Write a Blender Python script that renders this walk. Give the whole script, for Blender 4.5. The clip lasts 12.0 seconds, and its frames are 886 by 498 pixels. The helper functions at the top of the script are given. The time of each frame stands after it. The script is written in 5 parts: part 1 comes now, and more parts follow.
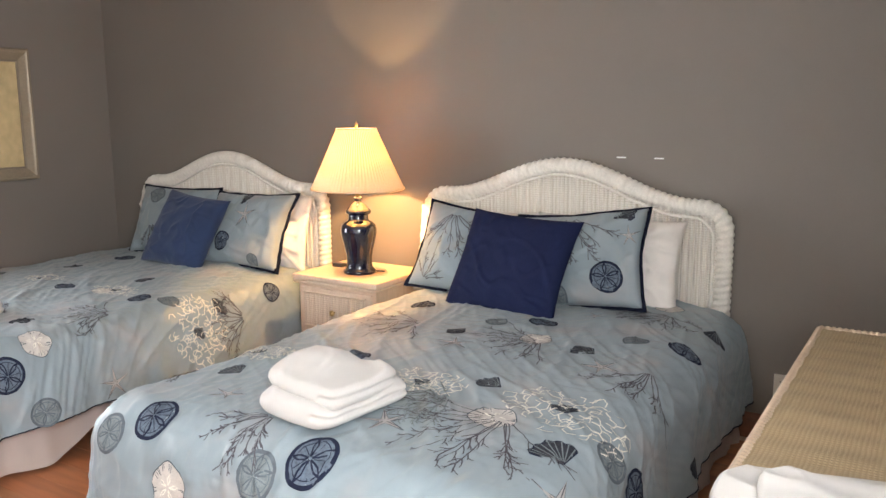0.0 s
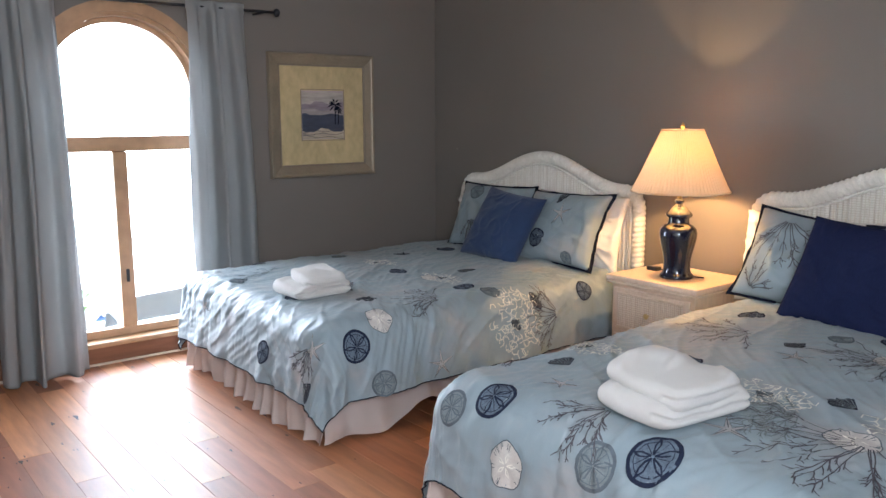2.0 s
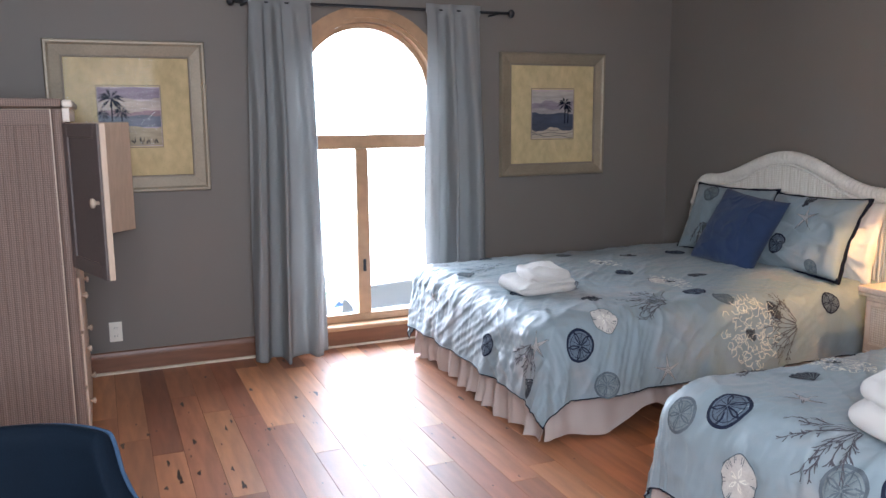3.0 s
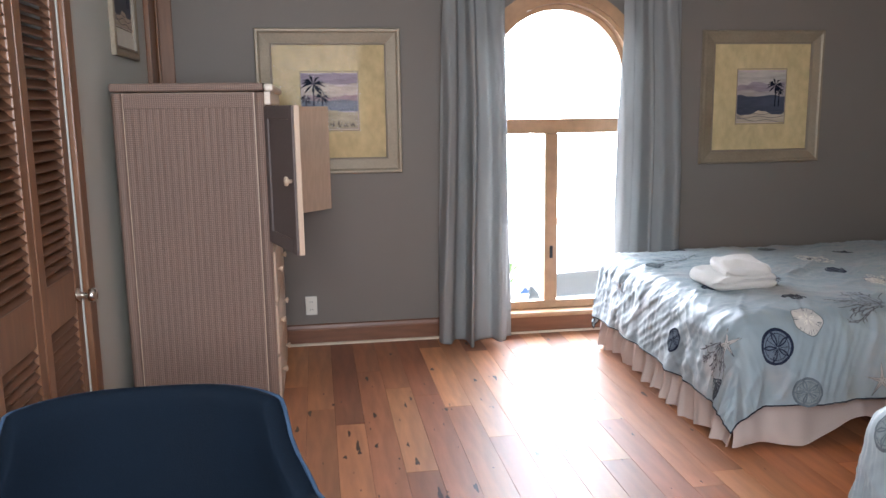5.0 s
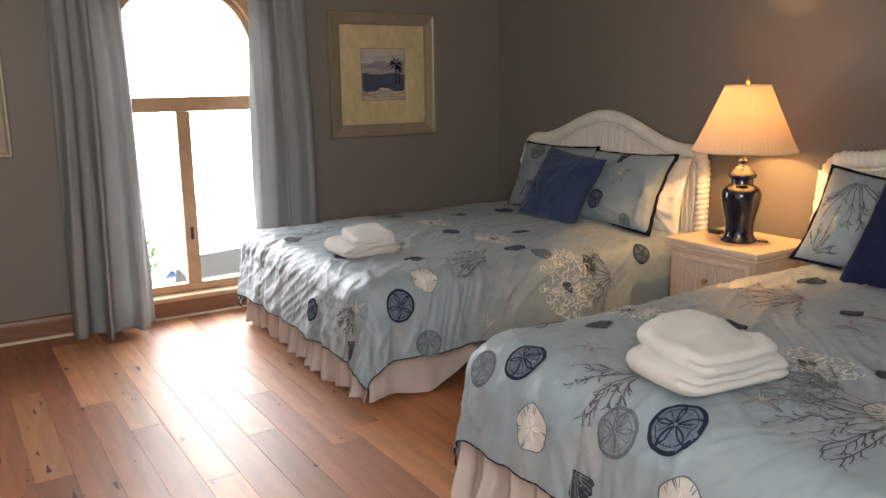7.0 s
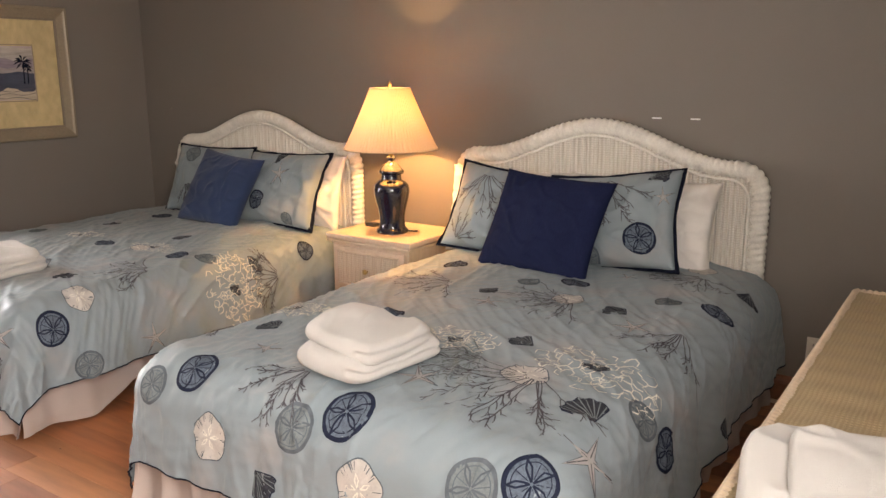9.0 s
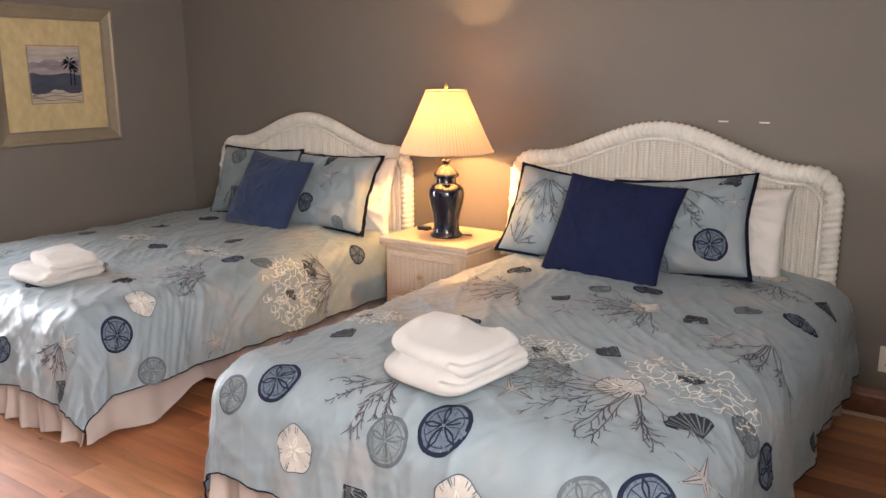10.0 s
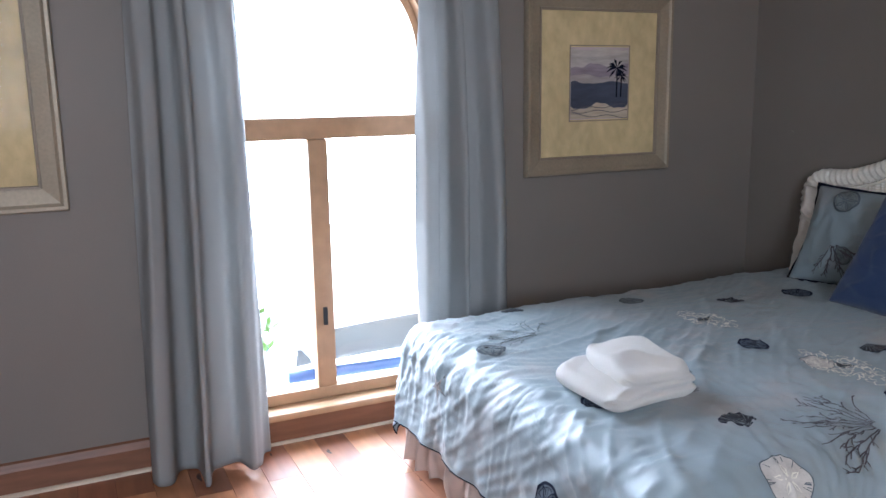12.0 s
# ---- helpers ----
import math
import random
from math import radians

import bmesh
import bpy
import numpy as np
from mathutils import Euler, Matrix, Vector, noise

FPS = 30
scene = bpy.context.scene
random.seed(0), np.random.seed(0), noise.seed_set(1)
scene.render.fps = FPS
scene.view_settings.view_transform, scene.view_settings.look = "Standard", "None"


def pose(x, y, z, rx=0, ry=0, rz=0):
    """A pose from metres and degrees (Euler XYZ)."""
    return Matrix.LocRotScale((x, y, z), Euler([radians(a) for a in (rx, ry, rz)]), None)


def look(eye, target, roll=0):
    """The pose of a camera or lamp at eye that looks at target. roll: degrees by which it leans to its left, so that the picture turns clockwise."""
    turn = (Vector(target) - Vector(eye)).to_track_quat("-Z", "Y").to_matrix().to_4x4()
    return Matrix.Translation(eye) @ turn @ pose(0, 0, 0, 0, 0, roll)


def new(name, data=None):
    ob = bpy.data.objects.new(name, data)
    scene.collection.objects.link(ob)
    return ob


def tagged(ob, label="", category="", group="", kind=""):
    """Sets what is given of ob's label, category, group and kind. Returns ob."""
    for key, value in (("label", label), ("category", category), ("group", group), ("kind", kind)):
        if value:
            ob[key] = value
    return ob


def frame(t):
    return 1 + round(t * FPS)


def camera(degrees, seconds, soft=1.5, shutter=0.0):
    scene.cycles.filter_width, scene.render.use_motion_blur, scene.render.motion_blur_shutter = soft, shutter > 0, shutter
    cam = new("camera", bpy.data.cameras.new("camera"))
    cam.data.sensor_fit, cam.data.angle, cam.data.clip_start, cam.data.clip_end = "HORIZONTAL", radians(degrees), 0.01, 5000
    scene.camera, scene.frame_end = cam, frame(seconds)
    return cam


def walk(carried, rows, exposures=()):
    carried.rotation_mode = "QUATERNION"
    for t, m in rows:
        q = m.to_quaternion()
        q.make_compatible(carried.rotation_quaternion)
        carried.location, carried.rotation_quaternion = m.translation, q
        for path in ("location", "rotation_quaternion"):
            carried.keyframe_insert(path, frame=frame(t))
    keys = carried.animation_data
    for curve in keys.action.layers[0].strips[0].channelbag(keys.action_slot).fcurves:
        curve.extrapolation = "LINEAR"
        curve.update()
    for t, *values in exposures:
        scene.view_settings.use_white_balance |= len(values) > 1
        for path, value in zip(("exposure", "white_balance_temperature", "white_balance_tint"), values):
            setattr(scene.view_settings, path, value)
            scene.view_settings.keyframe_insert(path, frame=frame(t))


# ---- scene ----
cam = camera(57.2, 12.0)
PATH = [
    (0, (0.426, 0.217, 1.494), (-0.615, 1.89, 1.153), -0.3),
    (0.5, (0.382, 0.163, 1.496), (-0.732, 1.789, 1.157), -0.1),
    (1, (0.35, 0.13, 1.495), (-0.887, 1.665, 1.157), -0.2),
    (1.5, (0.312, 0.115, 1.479), (-1.078, 1.514, 1.148), -0.2),
    (2, (0.298, 0.07, 1.471), (-1.25, 1.295, 1.145), -0.2),
    (2.5, (0.293, 0.062, 1.454), (-1.405, 1.069, 1.133), -0.3),
    (3, (0.286, 0.038, 1.454), (-1.534, 0.802, 1.135), -0.5),
    (3.5, (0.279, 0.01, 1.444), (-1.626, 0.532, 1.129), -0.5),
    (5.3, (0.243, 0.165, 1.413), (-1.705, 0.461, 1.072), -0.8),
    (5.5, (0.247, 0.19, 1.407), (-1.689, 0.552, 1.059), -0.9),
    (6, (0.294, 0.223, 1.43), (-1.583, 0.798, 1.049), -0.9),
    (6.5, (0.332, 0.221, 1.436), (-1.447, 1.041, 1.034), -0.8),
    (7, (0.364, 0.235, 1.447), (-1.29, 1.28, 1.034), -0.7),
    (7.5, (0.406, 0.219, 1.478), (-1.102, 1.462, 1.05), -0.6),
    (9.3, (0.425, 0.172, 1.498), (-0.628, 1.815, 1.06), -0.2),
    (9.5, (0.396, 0.154, 1.51), (-0.647, 1.802, 1.069), -0.2),
    (10, (0.199, 0.114, 1.505), (-0.916, 1.716, 1.07), -0.2),
    (10.5, (-0.096, 0.211, 1.476), (-1.393, 1.67, 1.043), -0.3),
    (11, (-0.503, 0.323, 1.468), (-1.989, 1.595, 1.051), -0.5),
    (11.5, (-0.997, 0.403, 1.443), (-2.644, 1.467, 1.051), -0.6),
    (12, (-1.452, 0.622, 1.451), (-3.231, 1.452, 1.068), -0.9),
]
EXPOSURES = [(0, 0.93, 6650, 12), (1.0, 0.84, 6250, 11), (1.5, 0.53, 6000, 10), (2.2, 0.32, 5900, 10), (3, 0.35, 5800, 12), (3.7, 0.42, 6100, 14), (5.5, 0.42, 6250, 12), (7, 0.0, 7050, 12), (7.7, 0.02, 7100, 12),
             (9.3, 0.62, 7700, 18), (9.6, 0.66, 7700, 18), (10.0, 0.70, 7000, 17), (10.5, 0.53, 6400, 16), (11, 0.26, 6050, 13), (11.5, 0.38, 5700, 12), (12, 0.38, 5700, 12)]
walk(cam, [(t, look(eye, target, roll)) for t, eye, target, roll in PATH], EXPOSURES)

# ---- light ----
world = bpy.data.worlds.new("sky")
scene.world = world
world.use_nodes = True
sky = world.node_tree.nodes.new("ShaderNodeTexSky")
sky.sky_type, sky.sun_disc = "NISHITA", False
sky.sun_elevation, sky.sun_rotation = radians(52), radians(115)
world.node_tree.links.new(sky.outputs[0], world.node_tree.nodes["Background"].inputs[0])
world.node_tree.nodes["Background"].inputs[1].default_value = 0.12

sun_data = bpy.data.lights.new("sun", "SUN")
sun_data.energy, sun_data.angle, sun_data.color = 3.0, radians(0.6), (1.0, 0.95, 0.88)
sun_ob = new("sun", sun_data)
sun_ob.matrix_world = look((6, 6, 12), (-6, 1, 0))


def fill_lamp(name, eye, target, w, h, watts, colour):
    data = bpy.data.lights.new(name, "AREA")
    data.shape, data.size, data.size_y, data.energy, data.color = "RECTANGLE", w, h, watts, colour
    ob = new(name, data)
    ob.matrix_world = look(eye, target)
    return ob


# Fill lamp set in an invented window out of view, brightening the room.
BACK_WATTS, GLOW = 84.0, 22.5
fill_lamp("back_window_daylight", (0.80, 0.1, 1.75), (-3, 0.1, 1.55), 1.2, 1.2, BACK_WATTS, (0.93, 0.97, 1.0))

# ---- materials ----
MATS = {}


def mat(name, base, rough=0.6, var=0.12, scale=6.0, fine=90.0, bump=0.15, metal=0.0, spec=0.5, rand=0.0, stretch=(1, 1, 1), sheen=0.0, coat=0.0, trans=None):
    """A painted, woven or wooden surface: base colour, a broad and a fine variation and a fine relief."""
    if name in MATS:
        return MATS[name]
    m = bpy.data.materials.new(name)
    m.use_nodes = True
    nt = m.node_tree
    n, lk = nt.nodes, nt.links
    b = n["Principled BSDF"]
    co = n.new("ShaderNodeTexCoord")
    mp = n.new("ShaderNodeMapping")
    mp.inputs["Scale"].default_value = stretch
    lk.new(co.outputs["Object"], mp.inputs[0])
    big, small = n.new("ShaderNodeTexNoise"), n.new("ShaderNodeTexNoise")
    for t, s, d in ((big, scale, 3), (small, fine, 4)):
        t.inputs["Scale"].default_value, t.inputs["Detail"].default_value = s, d
        lk.new(mp.outputs[0], t.inputs[0])
    mixed = n.new("ShaderNodeMath")
    mixed.operation = "ADD"
    lk.new(big.outputs[0], mixed.inputs[0])
    lk.new(small.outputs[0], mixed.inputs[1])
    val = n.new("ShaderNodeMapRange")
    val.inputs["From Min"].default_value, val.inputs["From Max"].default_value = 0.6, 1.4
    val.inputs["To Min"].default_value, val.inputs["To Max"].default_value = 1 - var, 1 + var
    lk.new(mixed.outputs[0], val.inputs[0])
    hsv = n.new("ShaderNodeHueSaturation")
    hsv.inputs["Color"].default_value = (*base, 1)
    last = val.outputs[0]
    if rand:
        info = n.new("ShaderNodeObjectInfo")
        rr = n.new("ShaderNodeMapRange")
        rr.inputs["To Min"].default_value, rr.inputs["To Max"].default_value = 1 - rand, 1 + rand
        lk.new(info.outputs["Random"], rr.inputs[0])
        mul = n.new("ShaderNodeMath")
        mul.operation = "MULTIPLY"
        lk.new(last, mul.inputs[0])
        lk.new(rr.outputs[0], mul.inputs[1])
        last = mul.outputs[0]
    lk.new(last, hsv.inputs["Value"])
    lk.new(hsv.outputs[0], b.inputs["Base Color"])
    rg = n.new("ShaderNodeMapRange")
    rg.inputs["To Min"].default_value, rg.inputs["To Max"].default_value = max(rough - 0.1, 0.02), min(rough + 0.1, 1)
    lk.new(big.outputs[0], rg.inputs[0])
    lk.new(rg.outputs[0], b.inputs["Roughness"])
    b.inputs["Metallic"].default_value = metal
    b.inputs["Specular IOR Level"].default_value = spec
    b.inputs["Sheen Weight"].default_value = sheen
    b.inputs["Coat Weight"].default_value = coat
    bp = n.new("ShaderNodeBump")
    bp.inputs["Strength"].default_value, bp.inputs["Distance"].default_value = bump, 0.004
    lk.new(small.outputs[0], bp.inputs["Height"])
    lk.new(bp.outputs[0], b.inputs["Normal"])
    if trans:
        tb, mx = n.new("ShaderNodeBsdfTranslucent"), n.new("ShaderNodeMixShader")
        tb.inputs["Color"].default_value = (*trans[1], 1)
        mx.inputs[0].default_value = trans[0]
        lk.new(b.outputs[0], mx.inputs[1])
        lk.new(tb.outputs[0], mx.inputs[2])
        lk.new(mx.outputs[0], n["Material Output"].inputs[0])
    MATS[name] = m
    return m


def weave(name, base, dark, across, rough=0.55, horiz=420.0, strength=0.6, axis="Z"):
    """Woven cane: strands run along one axis, with a fine weave across it."""
    if name in MATS:
        return MATS[name]
    m = mat(name, base, rough, 0.1, 5, 160, 0.0)
    n, lk = m.node_tree.nodes, m.node_tree.links
    co = n.new("ShaderNodeTexCoord")
    w1, w2 = n.new("ShaderNodeTexWave"), n.new("ShaderNodeTexWave")
    w1.bands_direction, w2.bands_direction = axis, across
    w1.inputs["Scale"].default_value, w1.inputs["Distortion"].default_value = horiz / 6.283 / 3.2, 1.2
    w2.inputs["Scale"].default_value, w2.inputs["Distortion"].default_value = horiz / 6.283 / 3.4, 1.0
    for w in (w1, w2):
        w.inputs["Detail"].default_value = 1.0
        lk.new(co.outputs["Object"], w.inputs[0])
    mul = n.new("ShaderNodeMath")
    mul.operation = "MULTIPLY"
    lk.new(w1.outputs[1], mul.inputs[0])
    lk.new(w2.outputs[1], mul.inputs[1])
    mix = n.new("ShaderNodeMix")
    mix.data_type = "RGBA"
    mix.inputs[6].default_value = (*dark, 1)
    ramp = n.new("ShaderNodeMapRange")
    ramp.inputs["From Max"].default_value = 0.24
    lk.new(mul.outputs[0], ramp.inputs[0])
    lk.new(ramp.outputs[0], mix.inputs[0])
    hs = next(x for x in n if x.bl_idname == "ShaderNodeHueSaturation")
    lk.new(hs.outputs[0], mix.inputs[7])
    b = n["Principled BSDF"]
    lk.new(mix.outputs[2], b.inputs["Base Color"])
    bp = n.new("ShaderNodeBump")
    bp.inputs["Strength"].default_value, bp.inputs["Distance"].default_value = strength, 0.004
    lk.new(mul.outputs[0], bp.inputs["Height"])
    lk.new(bp.outputs[0], b.inputs["Normal"])
    return m


def printed_cotton(name, base, wash):
    """Sateen with broad, soft washes of a second colour and a fine thread."""
    m = mat(name, base, 0.46, 0.05, 3, 420, 0.10, spec=0.45, sheen=0.1)
    n, lk = m.node_tree.nodes, m.node_tree.links
    hs = next(x for x in n if x.bl_idname == "ShaderNodeHueSaturation")
    co, tex, ramp, mix = n.new("ShaderNodeTexCoord"), n.new("ShaderNodeTexNoise"), n.new("ShaderNodeMapRange"), n.new("ShaderNodeMix")
    tex.inputs["Scale"].default_value, tex.inputs["Detail"].default_value, tex.inputs["Roughness"].default_value = 3.4, 4.0, 0.55
    ramp.interpolation_type = "SMOOTHSTEP"
    ramp.inputs["From Min"].default_value, ramp.inputs["From Max"].default_value, ramp.inputs["To Max"].default_value = 0.5, 0.72, 0.75
    mix.data_type = "RGBA"
    mix.inputs[6].default_value, mix.inputs[7].default_value = (*base, 1), (*wash, 1)
    lk.new(co.outputs["Object"], tex.inputs[0])
    lk.new(tex.outputs[0], ramp.inputs[0])
    lk.new(ramp.outputs[0], mix.inputs[0])
    lk.new(mix.outputs[2], hs.inputs["Color"])
    return m


def plank_wood(name, dark, light):
    """Oiled pine: each plank lies between two tones, with long grain."""
    m = mat(name, dark, 0.50, 0.34, 3.5, 28, 0.03, rand=0.22, stretch=(0.12, 1, 1), spec=0.9)
    n, lk = m.node_tree.nodes, m.node_tree.links
    hs = next(x for x in n if x.bl_idname == "ShaderNodeHueSaturation")
    info = next(x for x in n if x.bl_idname == "ShaderNodeObjectInfo")
    turn, mix = n.new("ShaderNodeMath"), n.new("ShaderNodeMix")
    turn.operation, turn.inputs[1].default_value = "PINGPONG", 0.31
    ramp = n.new("ShaderNodeMapRange")
    ramp.inputs["From Max"].default_value = 0.31
    mix.data_type = "RGBA"
    mix.inputs[6].default_value, mix.inputs[7].default_value = (*dark, 1), (*light, 1)
    lk.new(info.outputs["Random"], turn.inputs[0])
    lk.new(turn.outputs[0], ramp.inputs[0])
    lk.new(ramp.outputs[0], mix.inputs[0])
    lk.new(mix.outputs[2], hs.inputs["Color"])
    return m


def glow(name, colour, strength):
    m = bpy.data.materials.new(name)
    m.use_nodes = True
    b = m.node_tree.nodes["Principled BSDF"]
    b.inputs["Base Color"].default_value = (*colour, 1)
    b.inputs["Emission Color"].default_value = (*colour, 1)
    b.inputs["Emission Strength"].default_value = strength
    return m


def glass(name, ior=1.45):
    m = bpy.data.materials.new(name)
    m.use_nodes = True
    n, lk = m.node_tree.nodes, m.node_tree.links
    t, g = n.new("ShaderNodeBsdfTransparent"), n.new("ShaderNodeBsdfGlossy")
    g.inputs["Roughness"].default_value = 0.03
    fr, mx = n.new("ShaderNodeFresnel"), n.new("ShaderNodeMixShader")
    fr.inputs[0].default_value = ior
    lk.new(fr.outputs[0], mx.inputs[0])
    lk.new(t.outputs[0], mx.inputs[1])
    lk.new(g.outputs[0], mx.inputs[2])
    lk.new(mx.outputs[0], n["Material Output"].inputs[0])
    return m


WALL = mat("wall_paint", (0.196, 0.170, 0.148), 0.62, 0.05, 2.5, 260, 0.06)
WALL_S = mat("pale_sage_paint", (0.52, 0.53, 0.49), 0.6, 0.05, 2.5, 260, 0.06)
CEIL = mat("ceiling_paint", (0.72, 0.71, 0.69), 0.8, 0.04, 3, 200, 0.08)
OAK = mat("stained_wood", (0.19, 0.085, 0.04), 0.38, 0.3, 4, 40, 0.1, stretch=(1, 1, 0.12))
OAKH = mat("stained_wood_level", (0.20, 0.085, 0.045), 0.38, 0.3, 4, 40, 0.1, stretch=(1, 0.12, 1))
LOUVRE = mat("louvre_wood", (0.125, 0.052, 0.024), 0.4, 0.3, 5, 40, 0.1, stretch=(0.15, 1, 1))
SHOE = mat("pale_floor_edge", (0.62, 0.5, 0.38), 0.5, 0.15, 8, 60, 0.1)
WINWOOD = mat("window_wood", (0.45, 0.27, 0.15), 0.42, 0.22, 4, 50, 0.1, stretch=(1, 0.3, 0.3))
PLANK = plank_wood("floor_plank", (0.30, 0.103, 0.047), (0.50, 0.222, 0.098))
KNOT = mat("plank_knot", (0.045, 0.018, 0.011), 0.35, 0.3, 30, 90, 0.1)
GAP = mat("floor_gap", (0.03, 0.015, 0.01), 0.8)
CANE_W = weave("white_cane", (0.82, 0.78, 0.71), (0.68, 0.62, 0.54), "X", strength=0.35, horiz=560.0)
CANE_WRAP = mat("white_cane_wrap", (0.80, 0.76, 0.69), 0.5, 0.14, 12, 120, 0.25)
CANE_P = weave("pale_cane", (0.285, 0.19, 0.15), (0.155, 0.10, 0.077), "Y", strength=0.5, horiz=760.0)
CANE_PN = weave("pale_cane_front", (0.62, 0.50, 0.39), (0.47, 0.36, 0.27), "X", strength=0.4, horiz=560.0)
CANE_TOP = weave("dresser_cane", (0.43, 0.33, 0.20), (0.375, 0.28, 0.165), "Y", strength=0.35, horiz=620.0, axis="X")
CANE_EDGE = mat("cane_edge", (0.58, 0.45, 0.33), 0.5, 0.15, 15, 90, 0.2)
PINKWOOD = mat("whitewashed_wood", (0.58, 0.435, 0.325), 0.45, 0.14, 5, 60, 0.1, stretch=(1, 1, 0.2))
CLOTH = printed_cotton("comforter_cotton", (0.244, 0.300, 0.328), (0.340, 0.320, 0.312))
INK = mat("navy_ink", (0.016, 0.021, 0.042), 0.8, 0.3, 60, 300, 0.05, spec=0.12)
INK_MID = mat("grey_ink", (0.11, 0.13, 0.15), 0.8, 0.2, 40, 300, 0.05, spec=0.12)
INK_BROWN = mat("brown_ink", (0.092, 0.086, 0.098), 0.8, 0.25, 40, 300, 0.05, spec=0.12)
INK_DISC = mat("slate_wash", (0.115, 0.145, 0.185), 0.8, 0.45, 70, 260, 0.05, spec=0.12)
INK_PALE = mat("cream_ink", (0.74, 0.71, 0.62), 0.7, 0.1, 40, 300, 0.05)
INK_STAR = mat("star_wash", (0.40, 0.375, 0.36), 0.7, 0.12, 40, 200, 0.05)
INK_FILL = mat("shell_wash", (0.185, 0.215, 0.225), 0.8, 0.25, 50, 260, 0.05, spec=0.12)
INK_SHELL = mat("shell_black", (0.038, 0.041, 0.052), 0.8, 0.5, 55, 220, 0.05, spec=0.12)
INK_SAND = mat("sand_wash", (0.52, 0.49, 0.455), 0.7, 0.14, 30, 200, 0.05)
NAVY = mat("navy_cotton", (0.012, 0.0165, 0.050), 0.85, 0.22, 8, 300, 0.2, spec=0.1, stretch=(1, 0.15, 1))
# Navy cotton again, made lighter and bluer to carry the window light.
NAVY_LIT = mat("blue_cotton", (0.019, 0.037, 0.094), 0.8, 0.18, 8, 300, 0.25, spec=0.2, sheen=0.2)
NAVY_TRIM = mat("navy_trim", (0.007, 0.009, 0.020), 0.8, 0.15, 20, 200, 0.2, spec=0.1)
LINEN = mat("white_linen", (0.80, 0.75, 0.70), 0.75, 0.05, 6, 300, 0.15)
SKIRT = mat("rose_white_skirt", (0.53, 0.45, 0.41), 0.75, 0.07, 6, 300, 0.12, trans=(0.15, (0.6, 0.45, 0.4)))
TERRY = mat("white_terry", (0.61, 0.58, 0.545), 0.95, 0.06, 12, 520, 0.9, sheen=0.4)
CURTAIN = mat("grey_blue_curtain", (0.355, 0.36, 0.357), 0.8, 0.07, 6, 350, 0.15, trans=(0.33, (0.44, 0.447, 0.445)))
IRON = mat("dark_iron", (0.05, 0.05, 0.055), 0.45, 0.1, 20, 100, 0.1, metal=0.7)
NICKEL = mat("satin_nickel", (0.62, 0.58, 0.52), 0.28, 0.05, 20, 100, 0.02, metal=1.0)
BRASS = mat("aged_brass", (0.55, 0.38, 0.16), 0.35, 0.1, 20, 100, 0.05, metal=1.0)
JAR = mat("navy_glaze", (0.006, 0.008, 0.022), 0.12, 0.2, 10, 60, 0.01, coat=0.6)
SHADE = mat("cream_pleated_shade", (0.70, 0.57, 0.38), 0.8, 0.05, 8, 160, 0.1, trans=(0.06, (0.95, 0.53, 0.20)))
FRAME = mat("champagne_frame", (0.29, 0.235, 0.168), 0.45, 0.16, 7, 90, 0.1, metal=0.25)
FRAME_IN = mat("frame_lip", (0.24, 0.19, 0.14), 0.5, 0.12, 8, 90, 0.1)
MATBOARD = mat("marbled_mat", (0.56, 0.44, 0.24), 0.8, 0.2, 7, 30, 0.03, stretch=(1, 0.6, 1.6))
PLASTIC = mat("ivory_plastic", (0.78, 0.74, 0.66), 0.35, 0.03)
BLACK = mat("black_plastic", (0.015, 0.015, 0.018), 0.35, 0.05)
VELVET = mat("blue_upholstery", (0.0036, 0.0078, 0.015), 0.85, 0.22, 5, 260, 0.2, spec=0.12)
PIPING = mat("blue_piping", (0.03, 0.06, 0.11), 0.7, 0.1, 20, 200, 0.1, spec=0.3)
DARKWOOD = mat("dark_chair_leg", (0.05, 0.025, 0.015), 0.4, 0.2, 10, 60, 0.05)
PLASTER = mat("white_plaster", (0.8, 0.8, 0.78), 0.6, 0.04)
GLASS = glass("window_glass")
PICGLASS = glass("anti_glare_glass", 1.09)

# ---- mesh helpers ----


def mesh_of(verts, faces, name, smooth=True):
    me = bpy.data.meshes.new(name)
    me.from_pydata([tuple(v) for v in verts], [], faces)
    me.validate()
    if smooth:
        me.polygons.foreach_set("use_smooth", [True] * len(me.polygons))
    me.update()
    return me


def raw(name, verts, faces, material, parent=None, label="", smooth=True):
    me = mesh_of(verts, faces, name, smooth)
    me.materials.append(material)
    ob = new(name, me)
    if parent is not None:
        ob.parent = parent
    return tagged(ob, label)


def part(name, bm, material, parent=None, label="", smooth=False):
    me = bpy.data.meshes.new(name)
    bmesh.ops.recalc_face_normals(bm, faces=bm.faces)
    bm.to_mesh(me)
    bm.free()
    if smooth:
        me.polygons.foreach_set("use_smooth", [True] * len(me.polygons))
    me.materials.append(material)
    ob = new(name, me)
    if parent is not None:
        ob.parent = parent
    return tagged(ob, label)


def thing(name, m, label, category, group="", kind=""):
    ob = new(name)
    ob.matrix_world = m
    ob.empty_display_size = 0.1
    return tagged(ob, label, category, group, kind)


